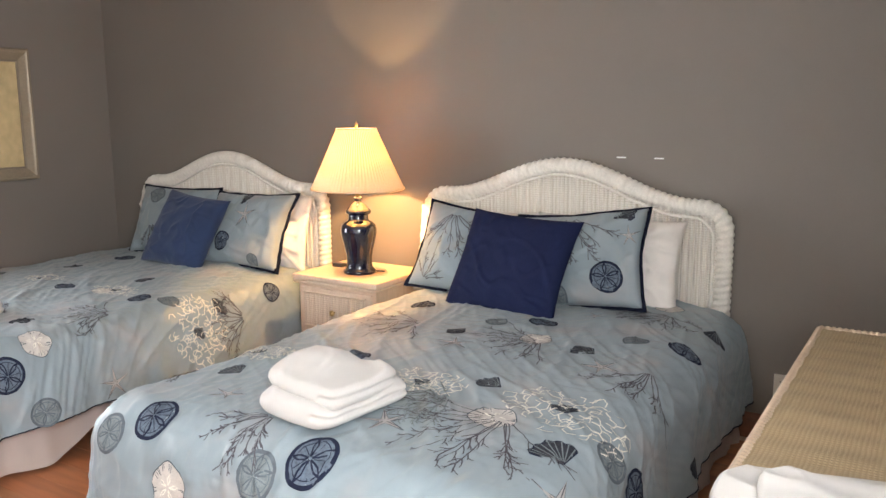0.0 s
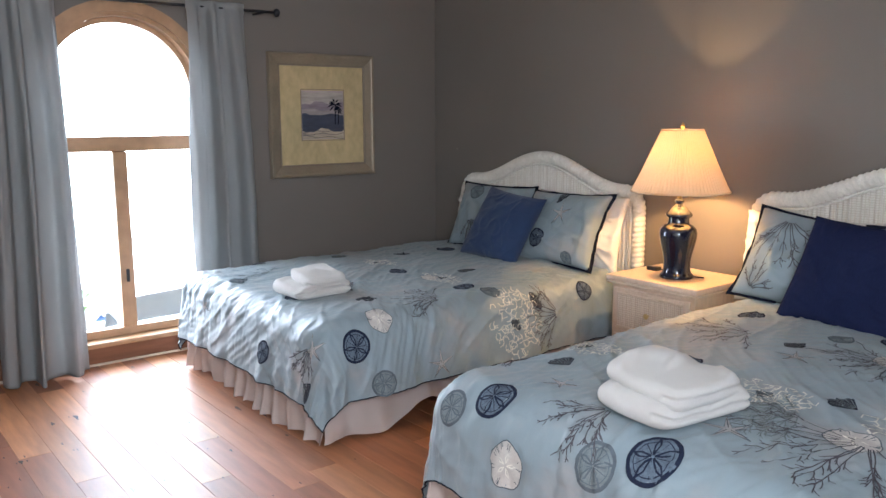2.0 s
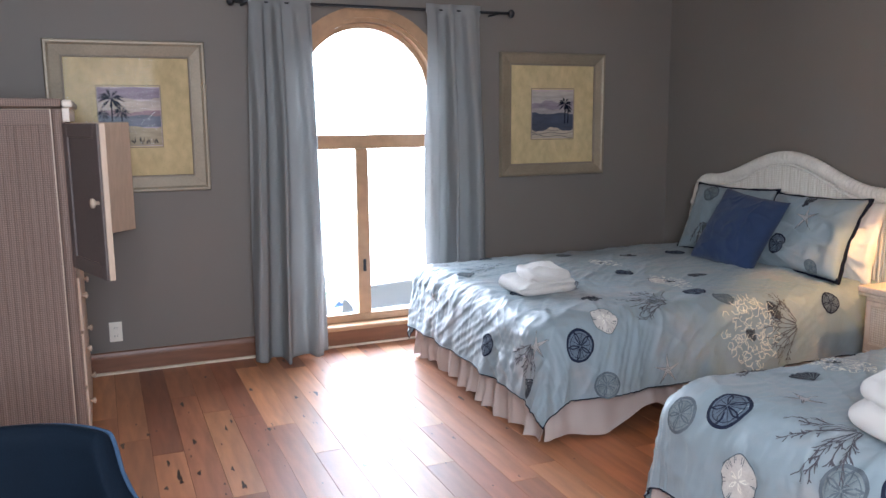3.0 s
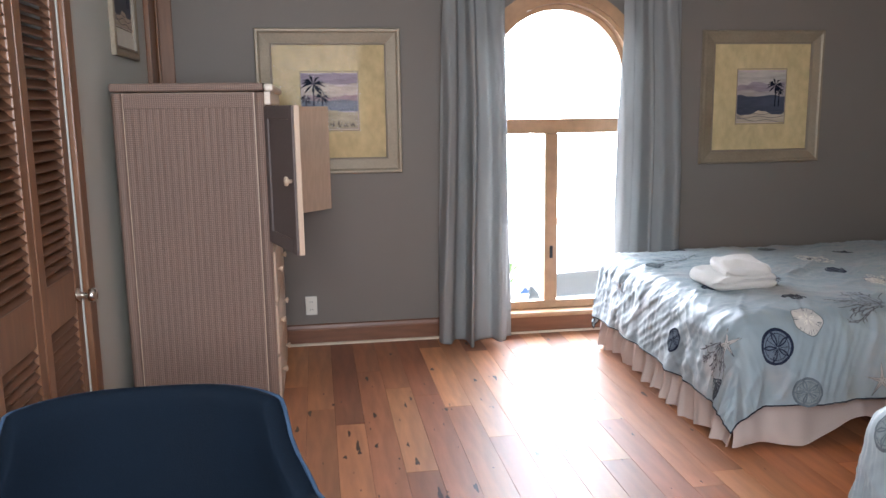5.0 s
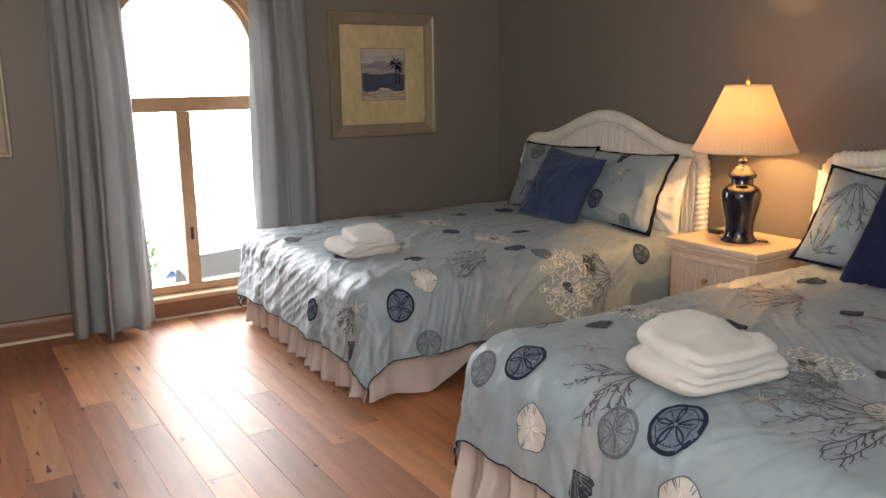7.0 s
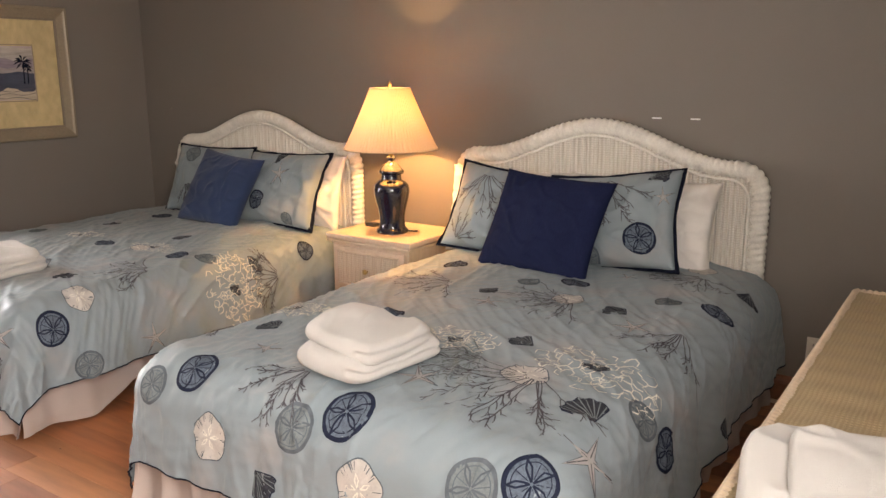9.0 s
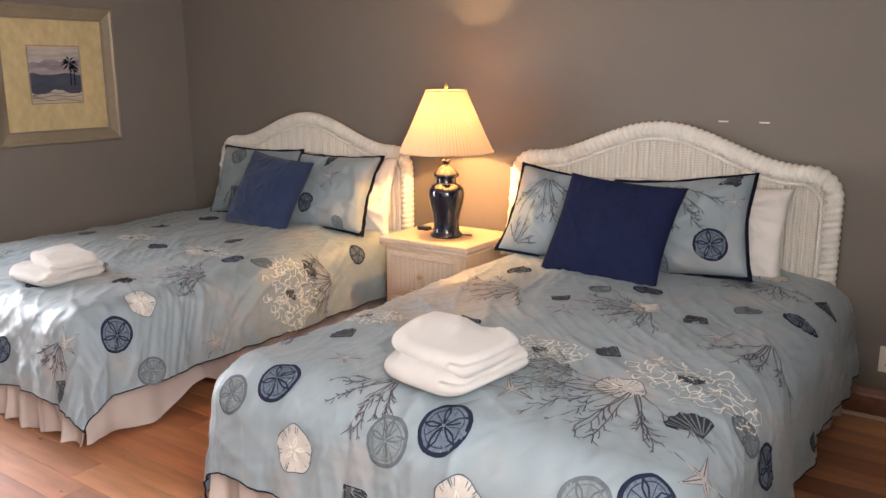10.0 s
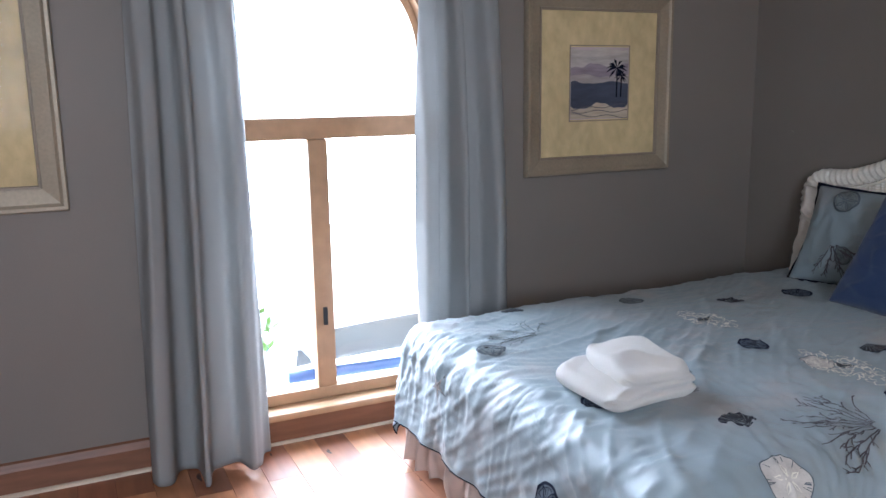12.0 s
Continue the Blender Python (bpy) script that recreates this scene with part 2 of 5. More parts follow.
def box(x0, x1, y0, y1, z0, z1, bevel=0.0, bm=None, turn=None, seg=2):
    fresh = bmesh.new()
    bmesh.ops.create_cube(fresh, size=1.0)
    for v in fresh.verts:
        v.co = Vector(((x0 + x1) / 2 + v.co.x * (x1 - x0), (y0 + y1) / 2 + v.co.y * (y1 - y0), (z0 + z1) / 2 + v.co.z * (z1 - z0)))
    if bevel:
        bmesh.ops.bevel(fresh, geom=list(fresh.edges), offset=bevel, segments=seg, affect="EDGES", profile=0.6)
    if turn is not None:
        fresh.transform(turn)
    if bm is None:
        return fresh
    me = bpy.data.meshes.new("t")
    fresh.to_mesh(me)
    fresh.free()
    bm.from_mesh(me)
    bpy.data.meshes.remove(me)
    return bm


def lathe(profile, seg=40, centre=(0, 0, 0), ripple=0, depth=0.0):
    """Verts and faces of a turned shape; profile: (radius, height) pairs."""
    vs, fs = [], []
    for r, z in profile:
        for i in range(seg):
            a = 2 * math.pi * i / seg
            q = r * (1 + depth * math.cos(a * ripple)) if ripple else r
            vs.append((centre[0] + q * math.cos(a), centre[1] + q * math.sin(a), centre[2] + z))
    for j in range(len(profile) - 1):
        for i in range(seg):
            k = (i + 1) % seg
            fs.append((j * seg + i, j * seg + k, (j + 1) * seg + k, (j + 1) * seg + i))
    return vs, fs


def closed(vs, fs, seg):
    n = len(vs)
    return vs, fs + [tuple(range(seg))[::-1], tuple(range(n - seg, n))]


def sheet(fn, nu, nv, loop=False):
    """A grid of fn(u, v), u and v from 0 to 1."""
    vs = [fn(i / nu, j / nv) for j in range(nv + 1) for i in range(nu + 1)]
    fs = []
    for j in range(nv):
        for i in range(nu):
            a = j * (nu + 1) + i
            fs.append((a, a + 1, a + nu + 2, a + nu + 1))
    return vs, fs


def tube(points, radius, seg=10, wrap=0.0, pitch=0.02, flat=1.0, normal=None, cap=True):
    """A swept round along points; wrap: depth of a wound strand's ridges at that pitch."""
    pts = [Vector(p) for p in points]
    vs, fs, run = [], [], 0.0
    for i, p in enumerate(pts):
        if i:
            run += (p - pts[i - 1]).length
        t = (pts[min(i + 1, len(pts) - 1)] - pts[max(i - 1, 0)]).normalized()
        up = Vector(normal) if normal else (Vector((0, 0, 1)) if abs(t.z) < 0.9 else Vector((1, 0, 0)))
        s = t.cross(up).normalized()
        w = s.cross(t).normalized()
        for k in range(seg):
            a = 2 * math.pi * k / seg
            r = radius(i / (len(pts) - 1)) if callable(radius) else radius
            if wrap:
                r *= 1 + wrap * (abs(math.sin(math.pi * run / pitch + a * 0.5)) - 0.6)
            vs.append(p + s * (r * math.cos(a)) + w * (r * flat * math.sin(a)))
    n = len(pts)
    for i in range(n - 1):
        for k in range(seg):
            q = (k + 1) % seg
            fs.append((i * seg + k, i * seg + q, (i + 1) * seg + q, (i + 1) * seg + k))
    if cap:
        fs += [tuple(range(seg))[::-1], tuple(range((n - 1) * seg, n * seg))]
    return vs, fs


def noise3(p, s, amp, seed=0.0):
    return amp * noise.noise(Vector((p[0] * s + seed, p[1] * s - seed * 0.7, p[2] * s + seed * 1.3)))


# ---- room ----
XW, XE, YS, YN, ZC = -4.67, 0.74, -0.76, 3.93, 2.62
WY, WR, WZ = 1.62, 0.485, 1.588          # arched window: centre, half width, spring height
TH = 0.16


def structure(ob, label, category="wall"):
    return tagged(ob, label, category, kind="structure")


structure(part("wall_north", box(XW - TH, XE + TH, YN, YN + TH, 0, ZC), WALL), "plain taupe painted wall behind the two beds")
# The gap in this wall is added for the unseen fill window.
bm = bmesh.new()
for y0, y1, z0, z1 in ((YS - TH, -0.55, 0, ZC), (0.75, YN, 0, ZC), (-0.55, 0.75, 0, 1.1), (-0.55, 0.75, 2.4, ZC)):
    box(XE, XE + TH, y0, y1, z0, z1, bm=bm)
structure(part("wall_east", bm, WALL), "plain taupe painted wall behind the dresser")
structure(part("ceiling", box(XW - TH, XE + TH, YS - TH, YN + TH, ZC, ZC + 0.1), CEIL), "plain off-white painted ceiling", "ceiling")


def wall_with_arch():
    """The window wall, with an arched opening down to a low sill."""
    n, zb = 24, 0.11
    ring = [(WY - WR, zb)] + [(WY - WR * math.cos(math.pi * i / n), WZ + WR * math.sin(math.pi * i / n)) for i in range(n + 1)] + [(WY + WR, zb)]
    outer = []
    for y, z in ring:
        if z <= WZ + 1e-6:
            outer.append((YS - TH if y < WY else YN, z))
        else:
            a = math.atan2(z - WZ, y - WY)
            k = min((ZC - WZ) / max(math.sin(a), 1e-6), ((YN - WY) / math.cos(a)) if math.cos(a) > 1e-6 else 1e9, ((WY - YS + TH) / -math.cos(a)) if math.cos(a) < -1e-6 else 1e9)
            outer.append((WY + k * math.cos(a), WZ + k * math.sin(a)))
    outer[0] = (YS - TH, zb)
    vs, fs = [], []
    for x in (XW, XW - TH):
        for (y, z), (oy, oz) in zip(ring, outer):
            vs += [(x, y, z), (x, oy, oz)]
    m = len(ring) * 2
    for i in range(len(ring) - 1):
        a = 2 * i
        fs += [(a, a + 1, a + 3, a + 2), (m + a, m + a + 2, m + a + 3, m + a + 1), (a, a + 2, m + a + 2, m + a)]
    b = len(vs)
    for x in (XW, XW - TH):
        vs += [(x, YS - TH, 0), (x, YN, 0), (x, YN, zb), (x, WY + WR, zb), (x, WY - WR, zb), (x, YS - TH, zb), (x, YS - TH, ZC), (x, YN, ZC)]
    fs += [(b, b + 1, b + 2, b + 3, b + 4, b + 5), (b + 8, b + 13, b + 12, b + 11, b + 10, b + 9), (b + 3, b + 11, b + 12, b + 4)]
    # corners above the fan
    k = [i for i in range(len(outer)) if outer[i][1] > ZC - 1e-3]
    fs += [(2 * (k[0] - 1) + 1, b + 6, 2 * k[0] + 1), (2 * (k[-1] + 1) + 1, 2 * k[-1] + 1, b + 7)]
    return raw("wall_west", vs, fs, WALL, smooth=False)


structure(wall_with_arch(), "taupe grey painted wall with a tall arched window")

# south wall with the louvred closet
DX0, DX1 = -2.90, -2.02
bm = bmesh.new()
box(XW - TH, DX0, YS - TH, YS, 0, ZC, bm=bm)
box(DX0, DX1, YS - TH, YS, 2.05, ZC, bm=bm)
box(DX1, XE, YS - TH, YS, 0, ZC, bm=bm)
structure(part("wall_south", bm, WALL_S), "pale sage painted wall with a louvred closet door")

structure(part("floor_base", box(XW - 0.02, XE, YS - 0.5, YN, -0.06, -0.006), GAP), "dark gaps below the wooden floor planks", "floor")


def skirting(name, pts, label):
    """A moulded board along a straight run; pts: two ends, inner normal."""
    (x0, y0), (x1, y1), (nx, ny) = pts
    prof = [(0, 0), (0.021, 0), (0.021, 0.095), (0.016, 0.105), (0.012, 0.122), (0.0, 0.128)]
    vs = []
    for x, y in ((x0, y0), (x1, y1)):
        vs += [(x + nx * d, y + ny * d, z) for d, z in prof]
    k = len(prof)
    fs = [(i, (i + 1) % k, k + (i + 1) % k, k + i) for i in range(k)] + [tuple(range(k))[::-1], tuple(range(k, 2 * k))]
    ob = raw(name, vs, fs, OAKH, smooth=False)
    structure(ob, label, "baseboard")
    sv = []
    for x, y in ((x0, y0), (x1, y1)):
        sv += [(x + nx * d, y + ny * d, z) for d, z in ((0.022, 0), (0.036, 0), (0.034, 0.008), (0.028, 0.013), (0.022, 0.014))]
    sf = [(i, (i + 1) % 5, 5 + (i + 1) % 5, 5 + i) for i in range(5)] + [(4, 3, 2, 1, 0), (5, 6, 7, 8, 9)]
    raw("shoe_moulding", sv, sf, SHOE, ob, "thin pale floor moulding", smooth=False)


skirting("baseboard_west_1", ((XW, YS), (XW, WY - WR - 0.07), (1, 0)), "reddish brown wooden baseboard under the large picture")
skirting("baseboard_west_2", ((XW, WY + WR + 0.07), (XW, YN - 0.022), (1, 0)), "reddish brown wooden baseboard behind the bed")
skirting("baseboard_north", ((XW, YN), (XE - 0.022, YN), (0, -1)), "reddish brown wooden baseboard behind the headboards")
skirting("baseboard_east", ((XE, YS), (XE, YN), (-1, 0)), "reddish brown wooden baseboard behind the dresser")
skirting("baseboard_south_1", ((-4.4, YS), (DX0 - 0.1, YS), (0, 1)), "reddish brown wooden baseboard behind the armoire")
skirting("baseboard_south_2", ((DX1 + 0.1, YS), (XE - 0.022, YS), (0, 1)), "reddish brown wooden baseboard beside the closet")


# ---- arched window ----
def arched_window():
    w = thing("window_1", pose(XW, WY, 0), "tall arched wooden window with a transom bar", "window", kind="structure")
    n = 28

    def arch_band(r0, r1, x0, x1, zb):
        vs, fs = [], []
        line = [(-1, zb)] + [(None, i) for i in range(n + 1)] + [(1, zb)]
        rows = []
        for a, q in line:
            if a is None:
                c, s = -math.cos(math.pi * q / n), math.sin(math.pi * q / n)
                rows.append([(x, c * r, WZ + s * r) for x, r in ((x0, r0), (x0, r1), (x1, r1), (x1, r0))])
            else:
                rows.append([(x, a * r, zb) for x, r in ((x0, r0), (x0, r1), (x1, r1), (x1, r0))])
        for r in rows:
            vs += r
        for i in range(len(rows) - 1):
            for k in range(4):
                q = (k + 1) % 4
                fs.append((4 * i + k, 4 * i + q, 4 * i + 4 + q, 4 * i + 4 + k))
        fs += [(0, 1, 2, 3), tuple(len(vs) - 4 + k for k in (3, 2, 1, 0))]
        return vs, fs

    raw("casing", *arch_band(WR - 0.004, WR + 0.062, 0.0, 0.022, 0.0), WINWOOD, w, "curved wooden casing", smooth=False)
    raw("jamb", *arch_band(WR - 0.03, WR - 0.001, -TH, 0.004, 0.11), WINWOOD, w, smooth=False)
    raw("sash", *arch_band(WR - 0.062, WR - 0.031, -0.105, -0.06, 0.14), WINWOOD, w, smooth=False)
    part("transom_bar", box(-0.115, -0.05, -WR + 0.032, WR - 0.032, 1.262, 1.352, 0.008), WINWOOD, w)
    part("mullion", box(-0.11, -0.055, -0.077, 0.008, 0.19, 1.261, 0.007), WINWOOD, w)
    part("bottom_rail", box(-0.11, -0.055, -WR + 0.032, WR - 0.032, 0.14, 0.19, 0.006), WINWOOD, w)
    part("window_sill", box(-TH, 0.045, -WR - 0.03, WR + 0.03, 0.108, 0.139, 0.01), WINWOOD, w, "projecting wooden sill")
    part("apron", box(0.0, 0.02, -WR - 0.03, WR + 0.03, 0.0, 0.107, 0.004), OAKH, w, "dark wooden apron below the sill")
    part("shoe_moulding", box(0.021, 0.034, -WR - 0.06, WR + 0.06, 0.0, 0.013, 0.003), SHOE, w, "thin pale floor moulding")
    part("latch", box(-0.052, -0.04, -0.045, -0.025, 0.47, 0.55, 0.005), BLACK, w, "small dark latch")
    for nm, y0, y1, z0, z1 in (("pane", -WR + 0.06, -0.077, 0.19, 1.262), ("pane", 0.008, WR - 0.06, 0.19, 1.262)):
        p = part(nm, box(-0.087, -0.082, y0, y1, z0, z1), GLASS, w)
        p.visible_shadow = False
    vs = [(-0.085, -(WR - 0.06), 1.35)] + [(-0.085, -(WR - 0.06) * math.cos(math.pi * i / n), WZ + (WR - 0.06) * math.sin(math.pi * i / n)) for i in range(n + 1)] + [(-0.085, WR - 0.06, 1.35)]
    p = raw("pane", vs, [tuple(range(len(vs)))], GLASS, w, "arched upper pane", smooth=False)
    p.visible_shadow = False


arched_window()


# Unseen window, invented to frame the fill lamp.
def fill_window():
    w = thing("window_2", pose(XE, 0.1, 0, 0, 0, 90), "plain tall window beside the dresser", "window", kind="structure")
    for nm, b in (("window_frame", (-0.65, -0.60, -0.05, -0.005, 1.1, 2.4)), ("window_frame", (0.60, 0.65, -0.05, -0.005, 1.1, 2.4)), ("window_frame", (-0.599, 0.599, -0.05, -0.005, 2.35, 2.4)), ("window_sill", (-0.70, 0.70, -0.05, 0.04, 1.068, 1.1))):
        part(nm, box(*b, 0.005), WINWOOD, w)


fill_window()


# ---- closet and the trim of the south wall ----
def closet():
    d = thing("closet_door", pose(DX0, YS, 0), "brown stained louvred closet door with a metal knob", "door", kind="structure")
    wd = DX1 - DX0
    for x0, x1 in ((-0.085, 0.0), (wd, wd + 0.085)):
        part("casing", box(x0, x1, 0.0, 0.024, 0.0, 2.135, 0.006), OAK, d)
    part("casing", box(0.001, wd - 0.001, 0.0, 0.024, 2.05, 2.135, 0.006), OAK, d)
    y0, y1 = -0.04, -0.004
    for k in range(2):
        lx = 0.004 + k * wd / 2
        rx = lx + wd / 2 - 0.008
        for a, b in ((lx, lx + 0.065), (rx - 0.065, rx)):
            part("stile", box(a, b, y0, y1, 0.015, 2.04, 0.006), OAK, d)
        for z0, z1 in ((0.015, 0.16), (0.70, 0.86), (1.94, 2.04)):
            part("rail", box(lx + 0.066, rx - 0.066, y0 + 0.002, y1 - 0.002, z0, z1, 0.005), OAK, d)
        me = None
        for lo, hi in ((0.175, 0.69), (0.875, 1.93)):
            z = lo
            while z < hi:
                if me is None:
                    bm2 = box(lx + 0.064, rx - 0.064, -0.022, 0.022, -0.0035, 0.0035, 0.002, seg=1)
                    bm2.transform(Matrix.Rotation(radians(-42), 4, "X"))
                    s = part("slat", bm2, LOUVRE, d)
                    me = s.data
                else:
                    s = new("slat", me)
                    s.parent = d
                s.location = (0, -0.022, z)
                z += 0.034
    vs, fs = lathe([(0.0, 0), (0.027, 0.0), (0.027, 0.006), (0.011, 0.01), (0.010, 0.035), (0.024, 0.042), (0.027, 0.055), (0.019, 0.068), (0.0, 0.07)], 24)
    rot = Matrix.Translation((0.06, -0.003, 0.765)) @ Matrix.Rotation(radians(-90), 4, "X")
    raw("knob", [rot @ Vector(v) for v in vs], fs, NICKEL, d, "round satin metal knob")
    # Unseen dark closet box, added to keep sky light from behind the slats.
    inside = mat("closet_lining", (0.10, 0.07, 0.05), 0.85, 0.15, 4, 60, 0.05)
    part("closet_back", box(-0.05, wd + 0.05, -0.50, -0.46, 0, 2.2), inside, d)
    for x0, x1 in ((-0.05, -0.001), (wd + 0.001, wd + 0.05)):
        part("closet_side", box(x0, x1, -0.459, -TH - 0.002, 0, 2.2), inside, d)
    part("closet_top", box(0.0, wd, -0.459, -TH - 0.002, 2.16, 2.2), inside, d)
    t = thing("door_trim", pose(XW, YS, 0), "tall reddish brown wooden casing in the corner", "trim", kind="structure")
    part("casing", box(0.022, 0.24, 0.0, 0.028, 0.0, 2.3, 0.006), OAK, t)
    part("stop", box(0.0, 0.02, 0.0, 0.11, 0.0, 2.3, 0.006), OAK, t)
    part("bead", box(0.045, 0.075, 0.029, 0.042, 0.0, 2.3, 0.006), OAK, t)


closet()


# ---- curtains ----
def curtains():
    rod = thing("curtain_rod", pose(-4.545, 1.66, 2.115), "dark metal curtain rod above the window", "curtain rod")
    raw("rod", *tube([(0, -0.86 + 1.74 * i / 20, 0) for i in range(21)], 0.009, 12), IRON, rod)
    for s in (-0.88, 0.9):
        raw("finial", *lathe([(0.0, -0.028), (0.012, -0.024), (0.021, -0.008), (0.022, 0.006), (0.014, 0.02), (0.0, 0.026)], 16, (0, s, 0)), IRON, rod)
    for s in (-0.80, 0.80):
        part("bracket", box(XW + 4.545, 0.004, s - 0.008, s + 0.008, -0.012, -0.002, 0.002), IRON, rod)
    for side, yt0, yt1, yb0, yb1, seed in ((0, 0.875, 1.24, 0.80, 1.285, 3.0), (1, 1.955, 2.335, 1.895, 2.38, 9.0)):
        c = thing("curtain", pose(-4.545, 0, 0), "long grey-blue cotton curtain panel gathered beside the window", "curtain", "window curtains")
        folds = 2.75

        def cloth(u, v):
            z = 2.15 - v * 2.137
            e = v ** 0.8
            y = (yt0 * (1 - e) + yb0 * e) * (1 - u) + (yt1 * (1 - e) + yb1 * e) * u
            ph = folds * 2 * math.pi * (u + 0.025 * math.sin(5 * v + seed) + 0.03 * math.sin(9 * u + seed))
            a = 0.022 + 0.05 * v ** 0.7
            wave = math.sin(ph + 0.6 * math.sin(2.1 * v + seed) + 0.5 * math.sin(7 * u + seed))
            x = 0.02 + a * wave * 1.08 / math.sqrt(wave * wave + 0.17) + 0.4 * a * math.sin(ph * 0.47 + seed) + 0.045 * v
            y += 0.35 * a * math.cos(ph) * (0.5 + 0.5 * v)
            x += noise3((u * 3, v * 4, seed), 1.6, 0.012)
            if v < 0.03:
                x = 0.016 + 0.012 * math.sin(ph)
            z += 0.012 * math.sin(ph * 0.5 + 1) * v
            return (x, y, max(z, 0.006))

        ob = raw("panel", *sheet(cloth, 150, 90), CURTAIN, c)
        mod = ob.modifiers.new("thick", "SOLIDIFY")
        mod.thickness = 0.003
        for k in range(7):
            y = yt0 + 0.02 + (yt1 - yt0 - 0.04) * k / 6
            raw("tab", *tube([(0.012 * math.cos(a), y, 0.0 + 2.115 + 0.014 * math.sin(a)) for a in [math.pi * 2 * i / 16 for i in range(17)]], 0.004, 6, flat=1.0, normal=(0, 1, 0), cap=False), CURTAIN, c)


curtains()


# ---- beds ----
def headboard(bed, w, h0, h1, y, name="headboard"):
    """A camel-backed cane headboard, centred at x 0; its back stands at y."""
    hb = part(name, box(-w / 2 + 0.05, w / 2 - 0.05, y - 0.03, y - 0.012, 0.25, h0 - 0.08, 0.004), CANE_W, bed, "white woven cane headboard with an arched top")

    def top(x):
        a = abs(x) / (w / 2)
        rise = 0.5 + 0.5 * math.cos(min(a / 0.80, 1) * math.pi)
        return h0 + (h1 - h0) * rise

    r = 0.037
    pts = []
    n = 60
    hw = w / 2 - r
    rc = 0.10
    for i in range(26):
        pts.append((-hw, 0.05 + (h0 - r - rc - 0.05) * i / 25))
    for i in range(1, 9):
        a = math.pi / 2 * i / 9
        pts.append((-hw + rc * (1 - math.cos(a)), h0 - r - rc + rc * math.sin(a)))
    for i in range(n + 1):
        x = -hw + rc + (2 * hw - 2 * rc) * i / n
        pts.append((x, top(x) - r))
    for i in range(1, 9):
        a = math.pi / 2 * (1 - i / 9)
        pts.append((hw - rc * (1 - math.cos(a)), h0 - r - rc + rc * math.sin(a)))
    for i in range(26):
        pts.append((hw, h0 - r - rc - (h0 - r - rc - 0.05) * i / 25))
    fine = []
    for (x0, z0), (x1, z1) in zip(pts, pts[1:]):
        k = max(2, int(math.hypot(x1 - x0, z1 - z0) / 0.0055))
        fine += [(x0 + (x1 - x0) * i / k, z0 + (z1 - z0) * i / k) for i in range(k)]
    raw("rim", *tube([(x, y - r, z) for x, z in fine], r, 16, 0.24, 0.030, normal=(0, 1, 0)), CANE_WRAP, hb, "thick rim wound with cane")
    inner = [(x * (1 - 0.047 / (w / 2)), z - (0.043 if z > 0.5 else 0)) for x, z in fine[::2]]
    raw("inner_rim", *tube([(x, y - 0.056, z) for x, z in inner], 0.007, 8, 0.25, 0.016, normal=(0, 1, 0)), CANE_WRAP, hb, "thin inner cord of cane")
    pitch = 0.029
    half = w / 2 - 0.05
    per = 8
    nu = int(2 * half / pitch) * per

    def ribs(u, v):
        x = -half + 2 * half * u
        zt = min(top(x) - 0.05, h0 + (h1 - h0))
        if abs(x) > w / 2 - 0.16:
            zt = min(zt, h0 - 0.055)
        s = math.sin(math.pi * x / pitch)
        return (x, y - 0.028 - 0.028 * abs(s) ** 1.3, 0.27 + (zt - 0.27) * v)

    raw("woven_panel", *sheet(ribs, nu, 14), CANE_W, hb, "ribbed woven cane panel")


